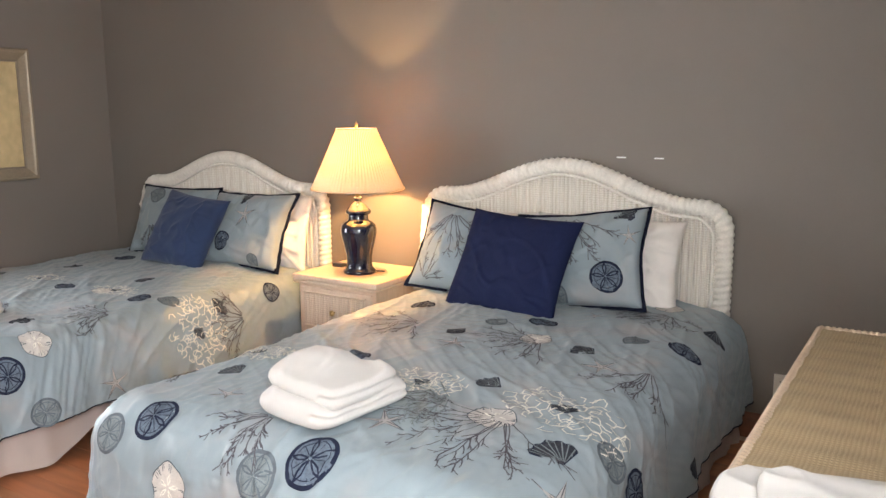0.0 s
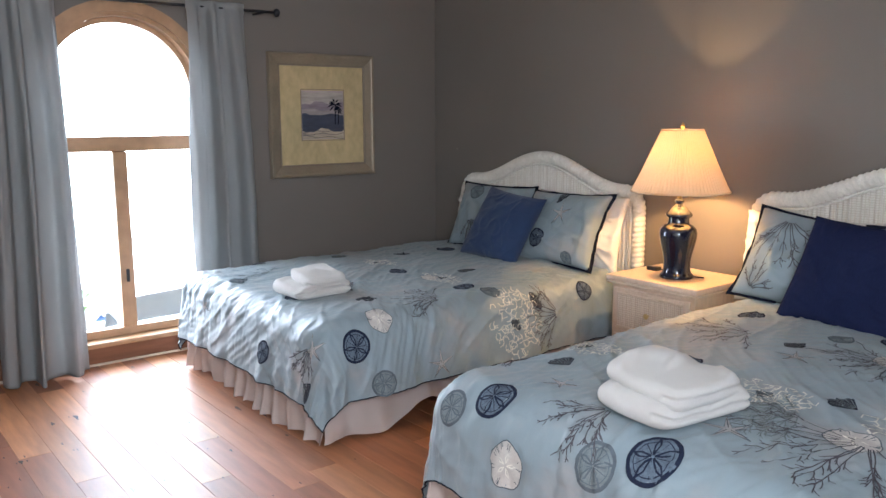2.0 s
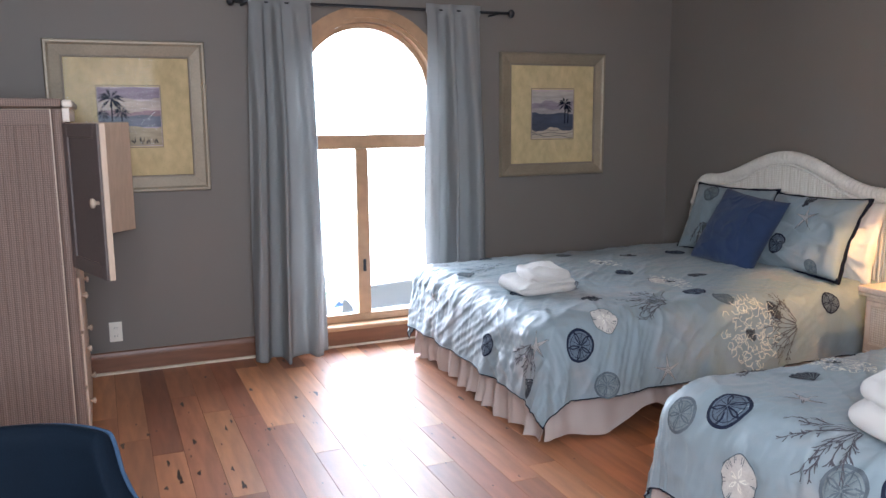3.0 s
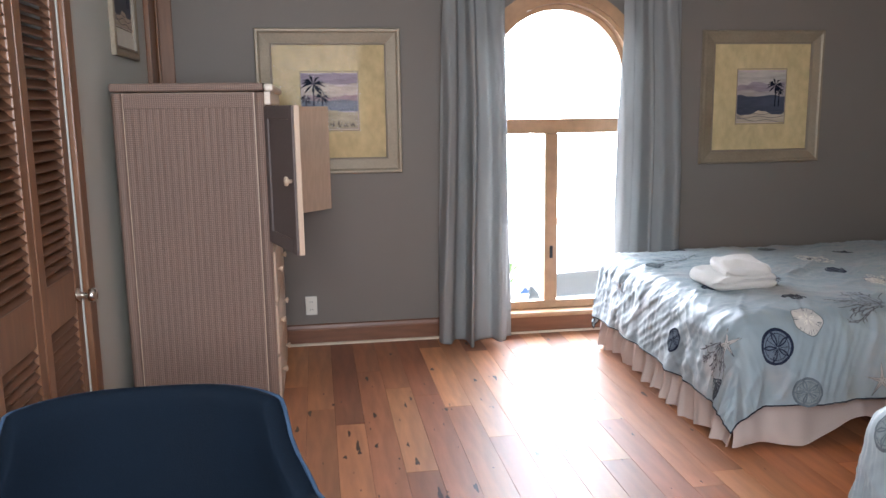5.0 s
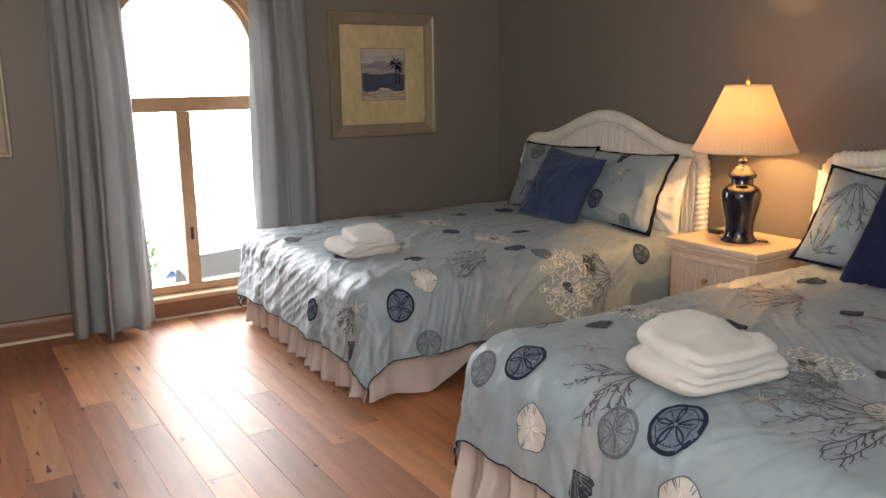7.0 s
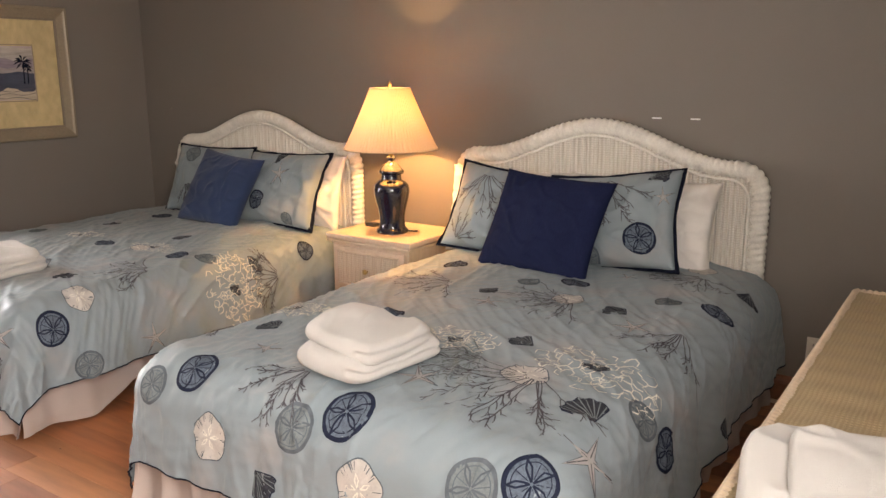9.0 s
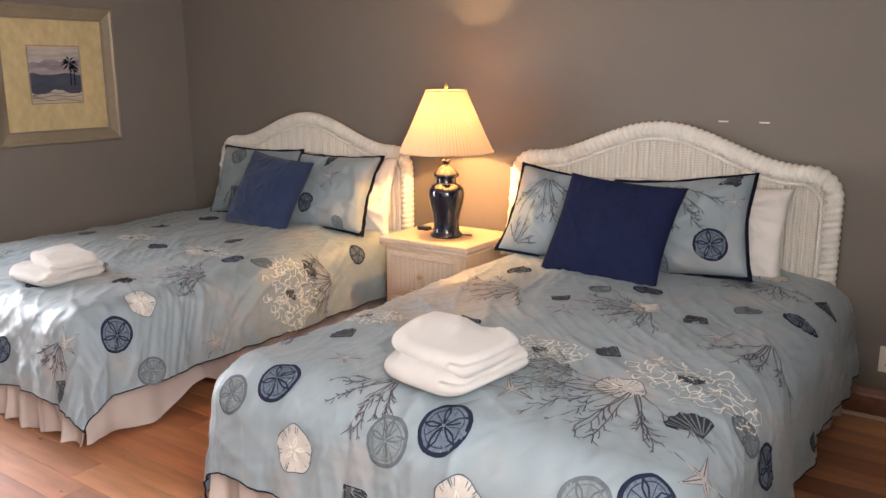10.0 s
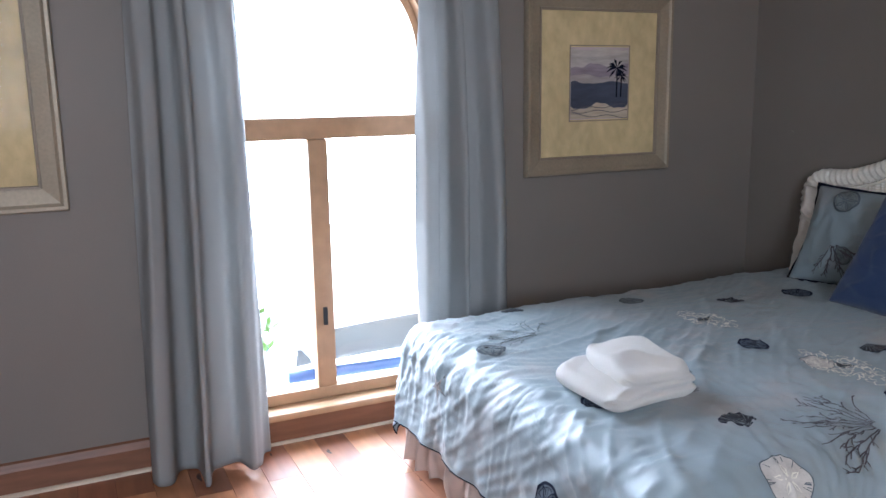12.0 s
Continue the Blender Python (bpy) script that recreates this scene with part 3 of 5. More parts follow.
class Quilt:
    """A comforter over a bed: cloth coordinates s (across) and t (from the head down) to a place."""

    def __init__(self, w, length, top, over_side, over_foot, seed, crown=0.03):
        self.w, self.l, self.top, self.os, self.of, self.seed, self.crown = w, length, top, over_side, over_foot, seed, crown
        self.r, self.tail = (0.125 if seed > 5 else 0.16), 0.30

    def flat(self, s, t):
        r = self.r
        hx, hy = self.w / 2 - r, self.l - r
        cs = max(-hx, min(hx, s))
        ct = min(t, hy)
        dx, dt = s - cs, t - ct
        d = math.hypot(dx, dt)
        nx, nt = (dx / d, dt / d) if d > 1e-9 else (0.0, 0.0)
        if dx and dt:
            d *= max(abs(nx), abs(nt)) ** self.tail
        q = r * math.pi / 2
        per = cs * 1.0 + ct * 1.0 + math.atan2(nt, abs(nx) + 1e-9) * 0.35 * (1 if s > 0 else -1)
        if d <= q:
            f, g = r * math.sin(d / r), r * (1 - math.cos(d / r))
        else:
            e = d - q
            ripple = 0.5 + 0.5 * math.sin(per * (21 if self.seed > 5 else 12) + self.seed + 1.4 * math.sin(per * 6 + self.seed))
            fold = ((0.022 if self.seed > 5 else 0.040) * ripple * (0.5 + abs(noise.noise(Vector((per * 2.3, self.seed, 1.0)))) * 1.6) + 0.004 * math.sin(per * 47 + self.seed)) * min(e / 0.25, 1)
            f, g = r + 0.10 * e + fold, r + 0.985 * e
        crown = self.crown * math.cos(cs / (self.w / 2) * math.pi / 2) * max(0.0, math.sin(min(1, max(0, (self.l - ct) / self.l * 2.2)) * math.pi / 2))
        p = Vector((cs + nx * f, -(ct + nt * f), self.top - g + crown))
        return p, Vector((nx * min(1, d / q), -nt * min(1, d / q), max(0.0, 1 - d / q))).normalized() if d > 1e-9 else Vector((0, 0, 1))

    def at(self, s, t, lift=0.0):
        p, n = self.flat(s, t)
        k = self.seed
        h = noise3((s, t, 0), 1.7, 0.014, k) + noise3((s, t, 1), 5.0, 0.0045, k + 4) + noise3((s, t, 2), 14.0, 0.0014, k + 9)
        bend = 0.4 * noise.noise(Vector((s * 0.7 + k, t * 0.7, 3.1)))
        for turn, along, across, amp, sharp in ((0.5, 1.0, 5.5, 0.009, 0.30), (1.25, 1.2, 9.5, 0.007, 0.26), (2.3, 1.4, 14.0, 0.0045, 0.26), (0.0, 2.2, 22.0, 0.0026, 0.3), (0.9, 0.9, 17.0, 0.0058, 0.16), (1.9, 1.1, 27.0, 0.0036, 0.16)):
            ca, sa = math.cos(turn + bend), math.sin(turn + bend)
            ridge = abs(noise.noise(Vector(((s * ca + t * sa) * along + k, (t * ca - s * sa) * across, k + turn))))
            mask = 0.5 + noise.noise(Vector((s * 1.6 + turn * 5, t * 1.6 - k, k)))
            h += amp * max(0.0, 1 - ridge / sharp) ** 1.5 * min(1.0, max(0.0, mask * 1.6))
        hx, hy = self.w / 2 - self.r, self.l - self.r
        ds, dt = abs(s) - hx, t - hy
        if max(ds, dt) > -0.30:
            u = s if dt > ds else t * 0.6
            w = (1.0 if dt > ds else 0.25) * min(1.0, (max(ds, dt) + 0.30) / 0.35) * max(0.25, 1 - max(0.0, max(ds, dt) - 0.2) / 0.5)
            pull = abs(noise.noise(Vector((u * 11 + k, max(ds, dt) * 2.2, k + 5))))
            w *= 0.6 if k > 5 else 0.3
            h += 0.012 * w * max(0.0, 1 - pull / 0.17) * min(1, max(0.0, 0.35 + 1.6 * noise.noise(Vector((u * 2.7 - k, max(ds, dt) * 2, k)))))
            pull = abs(noise.noise(Vector((u * 24 + k, max(ds, dt) * 3.5, k + 8))))
            h += 0.008 * w * max(0.0, 1 - pull / 0.17) * min(1, max(0.0, 0.5 + 1.5 * noise.noise(Vector((u * 4.1 + k, 2, k)))))
        edge = max(0.0, t - (self.l - 0.35)) / 0.35
        h += 0.0015 * min(edge, 1.3) * math.sin(s * 34 + 2.5 * math.sin(s * 7 + k) + k)
        out = p + n * (h + lift)
        out.z = max(out.z, 0.03 + lift)
        return out

    def mesh(self, step=0.0095):
        smax, tmax = self.w / 2 - self.r + self.os, self.l - self.r + self.of
        nu, nv = int(2 * smax / step), int((tmax) / step)
        self.smax, self.tmax = smax, tmax
        return sheet(lambda u, v: self.at(-smax + 2 * smax * u, tmax * v), nu, nv)


def ribbon(q, pts, width, out, lift=0.0042):
    """A drawn line on a cloth, as a narrow strip; width may be a pair (start, end)."""
    vs, fs = out
    w0, w1 = width if isinstance(width, tuple) else (width, width)
    b = len(vs)
    n = len(pts)
    for i, (s, t) in enumerate(pts):
        s0, t0 = pts[max(i - 1, 0)]
        s1, t1 = pts[min(i + 1, n - 1)]
        dx, dy = s1 - s0, t1 - t0
        d = math.hypot(dx, dy) or 1
        w = (w0 + (w1 - w0) * i / max(n - 1, 1)) / 2
        vs.append(q.at(s - dy / d * w, t + dx / d * w, lift))
        vs.append(q.at(s + dy / d * w, t - dx / d * w, lift))
    for i in range(n - 1):
        a = b + 2 * i
        fs.append((a, a + 1, a + 3, a + 2))


def patch(q, ring, centre, out, lift=0.0028, rings=4):
    vs, fs = out
    b, n = len(vs), len(ring)
    vs.append(q.at(*centre, lift))
    for k in range(1, rings + 1):
        for s, t in ring:
            vs.append(q.at(centre[0] + (s - centre[0]) * k / rings, centre[1] + (t - centre[1]) * k / rings, lift))
    for i in range(n):
        j = (i + 1) % n
        fs.append((b, b + 1 + i, b + 1 + j))
        for k in range(rings - 1):
            o = b + 1 + k * n
            fs.append((o + i, o + n + i, o + n + j, o + j))


class Print:
    """Printed sea motifs on one cloth, gathered by ink."""

    def __init__(self, q, seed, size=1.0):
        self.q, self.rng, self.size = q, random.Random(seed), size
        self.motifs = []

    def begin(self, name):
        self.motifs.append((name, {}))

    def ink(self, m):
        return self.motifs[-1][1].setdefault(m.name, (m, ([], [])))[1]

    def circle(self, s, t, r, n=36, squash=1.0, turn=0.0):
        return [(s + r * (math.cos(a) * math.cos(turn) - squash * math.sin(a) * math.sin(turn)), t + r * (math.cos(a) * math.sin(turn) + squash * math.sin(a) * math.cos(turn))) for a in [2 * math.pi * i / n for i in range(n)]]

    def sand_dollar(self, s, t, r, dark=True, turn=0.3):
        self.begin("sand_dollar")
        m = INK if dark else INK_MID
        c = self.circle(s, t, r)
        patch(self.q, c, (s, t), self.ink(INK_DISC if dark else INK_FILL))
        for k, w in ((0.93, r * 0.16), (0.72, r * 0.035)):
            k2 = self.circle(s, t, r * k)
            ribbon(self.q, k2 + k2[:2], w, self.ink(m))
        for k in range(5):
            a = turn + k * 2 * math.pi / 5
            for d in (-0.2, 0.2):
                ribbon(self.q, [(s + r * f * math.cos(a + d * g), t + r * f * math.sin(a + d * g)) for f, g in ((0.06, 0), (0.3, 1.0), (0.55, 0.9), (0.86, 0.0))], r * 0.07, self.ink(m))
            ribbon(self.q, [(s + r * f * math.cos(a + 0.63), t + r * f * math.sin(a + 0.63)) for f in (0.15, 0.7)], r * 0.03, self.ink(m))

    def scallop(self, s, t, r, turn=0.0, dark=True):
        self.begin("scallop")
        m = INK if dark else INK_MID
        ring = []
        for i in range(19):
            a = -1.15 + 2.3 * i / 18
            k = r * (1 + 0.05 * math.cos(a * 14))
            ring.append((s + k * math.sin(a + turn), t + k * math.cos(a + turn)))
        ring.append((s - 0.35 * r * math.sin(turn), t - 0.35 * r * math.cos(turn)))
        cc = (s + 0.4 * r * math.sin(turn), t + 0.4 * r * math.cos(turn))
        patch(self.q, ring, cc, self.ink(INK_SHELL if dark else INK_SAND))
        for i in range(1, 18, 2):
            ribbon(self.q, [(ring[-1][0] + (ring[i][0] - ring[-1][0]) * f, ring[-1][1] + (ring[i][1] - ring[-1][1]) * f) for f in (0.15, 0.5, 1)], (r * 0.03, r * 0.045), self.ink(INK_FILL if dark else m))
        ribbon(self.q, ring + ring[:1], r * 0.06, self.ink(m))

    def starfish(self, s, t, r, turn=0.0):
        self.begin("starfish")
        ring = []
        for i in range(10):
            a = turn + math.pi * i / 5
            k = r if i % 2 == 0 else r * 0.2
            ring.append((s + k * math.cos(a), t + k * math.sin(a)))
        patch(self.q, ring, (s, t), self.ink(INK_STAR), rings=2)
        ribbon(self.q, ring + ring[:1], r * 0.035, self.ink(INK_MID))
        for i in range(5):
            a = turn + 2 * math.pi * i / 5
            ribbon(self.q, [(s + r * f * math.cos(a), t + r * f * math.sin(a)) for f in (0.1, 0.85)], r * 0.03, self.ink(INK_BROWN))

    def coral(self, s, t, r, turn=0.0, spread=2.2, arms=7, m=None):
        self.begin("coral")
        m = m or INK_BROWN
        rng = self.rng

        def stroke(x, y, a, length, w, n, bend):
            pts = [(x, y, a)]
            for i in range(n):
                a += bend / n + rng.uniform(-0.13, 0.13)
                x, y = x + length / n * math.cos(a), y + length / n * math.sin(a)
                pts.append((x, y, a))
            ribbon(self.q, [p[:2] for p in pts], (w, w * 0.8), self.ink(m))
            return pts

        count = int(arms * 1.6)
        for i in range(count):
            f = i / (count - 1)
            a = turn + spread * (f - 0.5) + rng.uniform(-0.07, 0.07)
            ln = r * rng.uniform(0.72, 1.0)
            x0, y0 = s + 0.10 * r * math.cos(a), t + 0.10 * r * math.sin(a)
            main = stroke(x0, y0, a, ln * 0.9, 0.0037, 8, (f - 0.5) * 0.5)
            for q, (x, y, b) in enumerate(main[3:]):
                for side in (-1, 1):
                    if rng.random() < 0.5:
                        twig = stroke(x, y, b + side * rng.uniform(0.4, 0.75), ln * rng.uniform(0.10, 0.2), 0.0036, 3, -side * 0.3)
                        if rng.random() < 0.6:
                            stroke(*twig[2][:2], twig[2][2] + side * rng.uniform(0.4, 0.8), ln * rng.uniform(0.05, 0.1), 0.0034, 2, 0.0)

    def cream_dollar(self, s, t, r, turn=0.0):
        self.begin("cream_dollar")
        c = [(s + r * (1 + 0.05 * math.sin(5 * a + turn)) * math.cos(a), t + r * (1 + 0.05 * math.sin(5 * a + turn)) * math.sin(a)) for a in [2 * math.pi * i / 36 for i in range(36)]]
        patch(self.q, c, (s, t), self.ink(INK_SAND))
        ribbon(self.q, c + c[:1], r * 0.05, self.ink(INK_MID))
        for k in range(22):
            a = self.rng.uniform(0, 6.283)
            f = self.rng.uniform(0.55, 0.8)
            ribbon(self.q, [(s + r * q * math.cos(a), t + r * q * math.sin(a)) for q in (f, 0.95)], r * 0.03, self.ink(INK_MID))
        for k in range(5):
            a = turn + k * 2 * math.pi / 5
            ribbon(self.q, [(s + r * q * math.cos(a + d), t + r * q * math.sin(a + d)) for q, d in ((0.1, 0), (0.35, 0.22), (0.55, 0.0), (0.35, -0.22), (0.1, 0))], r * 0.05, self.ink(INK_PALE))

    def net(self, s, t, r, squash=0.6, turn=0.0):
        """A pale lace of sea fan, drawn in loops, with a dark shell at its middle."""
        self.begin("sea_fan")
        rng = self.rng
        step = r * 0.17
        for i in range(-7, 8):
            for j in range(-7, 8):
                cx, cy = (i + 0.5 * (j % 2)) * step, j * step * 0.866
                if math.hypot(cx, cy / squash) > r * rng.uniform(0.8, 1.05) or math.hypot(cx, cy) < r * 0.16:
                    continue
                x = s + cx * math.cos(turn) - cy * math.sin(turn) + rng.uniform(-0.35, 0.35) * step
                y = t + cx * math.sin(turn) + cy * math.cos(turn) + rng.uniform(-0.35, 0.35) * step
                c = [(x + step * 0.6 * rng.uniform(0.7, 1.3) * math.cos(a), y + step * 0.6 * rng.uniform(0.7, 1.3) * math.sin(a)) for a in [math.pi * k / 3 + 0.5 for k in range(6)]]
                turned = rng.randrange(6)
                c = c[turned:] + c[:turned]
                ribbon(self.q, c[:rng.choice((3, 4, 5, 6))], 0.0036, self.ink(INK_PALE))
        self.scallop(s, t, r * 0.22, rng.uniform(0, 6), True)

    def build(self, parent):
        for name, inks in self.motifs:
            vs, fs, ids, ms = [], [], [], []
            for m, (v, f) in inks.values():
                b = len(vs)
                vs += v
                fs += [tuple(b + i for i in g) for g in f]
                ids += [len(ms)] * len(f)
                ms.append(m)
            ob = tagged(raw("printed_" + name, vs, fs, ms[0], parent), kind="stuff")
            for m in ms[1:]:
                ob.data.materials.append(m)
            if len(ob.data.polygons) == len(ids):
                ob.data.polygons.foreach_set("material_index", ids)


def bed(cx, w, y_foot, y_head, label, seed, hb_w, hb_c, hb_h0, hb_h1, group="two beds"):
    b = thing("bed", pose(cx, YN, 0), label, "bed", group)
    f, h = y_foot - YN, y_head - YN
    headboard(b, hb_w, hb_h0, hb_h1, -0.012)
    b.children[-1].location.x = hb_c - cx
    part("box_spring", box(-w / 2 + 0.02, w / 2 - 0.02, f + 0.03, h, 0.12, 0.34, 0.03), LINEN, b)
    part("mattress", box(-w / 2, w / 2, f, h, 0.342, 0.56, 0.05, seg=3), LINEN, b)
    for sx in (-1, 1):
        for yy in (f + 0.15, h - 0.15):
            part("leg", box(sx * (w / 2 - 0.12) - 0.025, sx * (w / 2 - 0.12) + 0.025, yy - 0.025, yy + 0.025, 0.0, 0.12, 0.006), DARKWOOD, b)

    segs = [((-w / 2, h), (-w / 2, f - 0.03)), ((-w / 2 - 0.035, f), (w / 2 + 0.035, f)), ((w / 2, f - 0.03), (w / 2, h))]
    for k, ((x0, y0), (x1, y1)) in enumerate(segs):
        ln = math.hypot(x1 - x0, y1 - y0)
        nx, ny = ((-1, 0), (0, -1), (1, 0))[k]

        def ruffle(u, v):
            d = u * ln
            soft = 1.0 if k == 1 else 0.45
            ph = d / (0.125 if k == 1 else 0.21) * 2 * math.pi + 1.6 * math.sin(d * 7 + seed + k) + seed
            fold = math.sin(ph) + 0.35 * math.sin(ph * 2.3 + seed)
            a = (0.004 + 0.017 * v) * soft
            o = 0.012 + 0.03 * v + a * fold + noise3((d, v, k), 3, 0.03 * v, seed)
            g = a * 0.7 * math.cos(ph)
            lift = 0.11 * math.exp(-((d - 0.57) / 0.13) ** 2) if k == 2 and seed > 3 else 0.0
            hem = 0.318 - lift + 0.006 * math.sin(ph * 0.5) + noise3((d, 0, k), 4.5, 0.022, seed + 2)
            return (x0 + (x1 - x0) * u + nx * o + (ny != 0) * g, y0 + (y1 - y0) * u + ny * o + (nx != 0) * g, max(0.345 - v * hem, 0.004))

        ob = raw("bedskirt", *sheet(ruffle, int(ln / 0.011), 16), SKIRT, b, "ruffled rose-white bedskirt")
    return b


BA = bed(-1.045, 1.44, 1.70, 3.80, "bed with an arched white cane headboard and ruffled skirt", 1.0, 1.62, -1.16, 1.088, 1.255)
BB = bed(-3.49, 1.50, 1.80, 3.80, "bed with an arched white cane headboard beside the window", 5.0, 1.63, -3.455, 1.062, 1.235)


def comforter(cx, w, y_head, length, top, o_side, o_foot, seed, label):
    c = thing("comforter", pose(cx, y_head, 0), label, "comforter", "matching comforters")
    q = Quilt(w, length, top, o_side, o_foot, seed)
    ob = raw("cover", *q.mesh(), CLOTH, c)
    uv = ob.data.uv_layers.new(name="cloth")
    co = np.empty(len(ob.data.loops), dtype=np.int32)
    ob.data.loops.foreach_get("vertex_index", co)
    step = 0.0095
    nu, nv = int(2 * q.smax / step), int(q.tmax / step)
    st = np.stack([-q.smax + 2 * q.smax * (co % (nu + 1)) / nu, q.tmax * (co // (nu + 1)) / nv], axis=1)
    uv.data.foreach_set("uv", st.astype(np.float32).ravel())
    hem = [q.at(-q.smax, q.tmax * i / 240) for i in range(241)] + [q.at(-q.smax + 2 * q.smax * i / 220, q.tmax) for i in range(1, 221)] + [q.at(q.smax, q.tmax * (1 - i / 240)) for i in range(1, 241)]
    raw("hem", *tube(hem, 0.0028, 6), NAVY_TRIM, c, "narrow navy hem")
    return c, q


CA, QA = comforter(-1.055, 1.60, 3.80, 2.14, 0.600, 0.48, 0.43, 2.0, "pale blue comforter printed with shells and coral, slightly rumpled")
CB, QB = comforter(-3.47, 1.65, 3.80, 2.07, 0.575, 0.42, 0.43, 7.0, "pale blue shell-print comforter spread over the bed by the window")
PA, PB = Print(QA, 3), Print(QB, 6)
PA.sand_dollar(-0.478, 2.073, 0.07)
PA.sand_dollar(0.136, 2.073, 0.075, True, 0.6)
PA.sand_dollar(0.701, 2.098, 0.075)
PA.sand_dollar(0.715, 0.681, 0.06)
PA.sand_dollar(0.791, 1.571, 0.06, False)
PA.sand_dollar(0.915, 1.482, 0.065)
PA.sand_dollar(-0.015, 2.147, 0.065, False, 0.9)
PA.sand_dollar(-0.629, 2.150, 0.06, False)
PA.sand_dollar(0.559, 2.150, 0.07, False)
PA.sand_dollar(-0.010, 0.783, 0.045, False)
PA.sand_dollar(0.540, 0.705, 0.05, False)
PA.sand_dollar(-0.462, 0.630, 0.055)
PA.sand_dollar(0.148, 0.680, 0.058)
PA.scallop(-0.108, 0.974, 0.055, 1.4)
PA.scallop(-0.539, 1.684, 0.06, 4.5)
PA.scallop(0.327, 1.421, 0.06, 4.6)
PA.scallop(0.448, 0.942, 0.065, 4.4)
PA.scallop(0.689, 1.747, 0.08, 4.0)
PA.scallop(-0.135, 2.319, 0.065, 0.8)
PA.scallop(1.030, 0.949, 0.05, 1.0)
PA.scallop(0.741, 0.330, 0.06, 0.4)
PA.sand_dollar(-0.224, 1.419, 0.05)
PA.starfish(0.189, 1.822, 0.085, 0.3)
PA.starfish(-0.388, 1.868, 0.065, 0.9)
PA.starfish(-0.002, 1.121, 0.07, 0.5)
PA.starfish(0.538, 1.060, 0.07, 0.2)
PA.starfish(0.767, 1.905, 0.1, 0.7)
PA.starfish(0.277, 0.444, 0.05, 0.1)
PA.coral(0.478, 1.633, 0.36, 1.9, 2.3, 9)
PA.coral(-0.110, 1.949, 0.2, 1.9, 1.7, 6)
PA.coral(0.253, 0.922, 0.26, 2.3, 2.2, 8)
PA.coral(-0.288, 0.896, 0.28, 2.5, 2.0, 7)
PA.coral(0.540, 0.245, 0.24, 2.0, 2.2, 7)
PA.coral(0.690, 1.019, 0.24, 1.6, 1.3, 5)
PA.coral(-0.661, 1.733, 0.18, 2.6, 1.6, 6)
PA.coral(0.278, 1.610, 0.2, 2.6, 2.4, 9, INK_FILL)
PA.net(-0.623, 1.479, 0.16)
PA.net(0.102, 1.522, 0.17)
PA.net(0.590, 1.485, 0.22, 0.7, 0.2)
PA.cream_dollar(-0.338, 2.248, 0.07, 3.6)
PA.cream_dollar(0.235, 2.243, 0.075, 3.2)
PA.cream_dollar(0.500, 0.143, 0.06, 2.0)
PA.cream_dollar(0.226, 0.910, 0.06, 1.0)
PA.cream_dollar(0.441, 1.648, 0.07, 1.0)
PB.sand_dollar(0.880, 1.897, 0.07)
PB.sand_dollar(0.315, 2.234, 0.055)
PB.sand_dollar(1.066, 1.772, 0.06, False)
PB.sand_dollar(0.839, 0.405, 0.055)
PB.sand_dollar(-0.290, 1.929, 0.05, False)
PB.sand_dollar(0.236, 1.870, 0.05)
PB.sand_dollar(0.739, 1.032, 0.05, False)
PB.sand_dollar(-0.324, 0.470, 0.06)
PB.sand_dollar(0.617, 1.102, 0.055)
PB.sand_dollar(0.111, 1.158, 0.05)
PB.sand_dollar(-0.567, 1.127, 0.05, False)
PB.scallop(0.553, 1.643, 0.06, 4.5)
PB.scallop(0.288, 0.819, 0.06, 1.2)
PB.scallop(-0.349, 0.805, 0.06, 4.0)
PB.scallop(0.788, 2.284, 0.07, 1.0)
PB.scallop(0.825, 0.754, 0.06, 0.6)
PB.scallop(-0.700, 1.608, 0.05, 1.0)
PB.net(-0.190, 1.080, 0.14)
PB.net(0.375, 1.055, 0.15)
PB.net(0.927, 0.929, 0.19, 0.85)
PB.coral(0.715, 1.332, 0.22, 2.2, 2.2, 8)
PB.coral(0.765, 2.107, 0.18, 1.8, 1.7, 6)
PB.coral(0.927, 0.630, 0.24, 1.6, 1.8, 7)
PB.coral(0.231, 1.513, 0.14, 2.0, 2.0, 5)
PB.coral(-0.328, 1.710, 0.18, 2.4, 2.0, 6, INK_FILL)
PB.starfish(0.787, 2.109, 0.075, 0.2)
PB.starfish(1.046, 1.438, 0.075, 0.6)
PB.starfish(-0.390, 2.141, 0.06, 0.3)
PB.cream_dollar(0.786, 1.744, 0.06, 2.0)
PB.cream_dollar(0.310, 1.091, 0.05, 2.0)
PA.build(CA)
PB.build(CB)


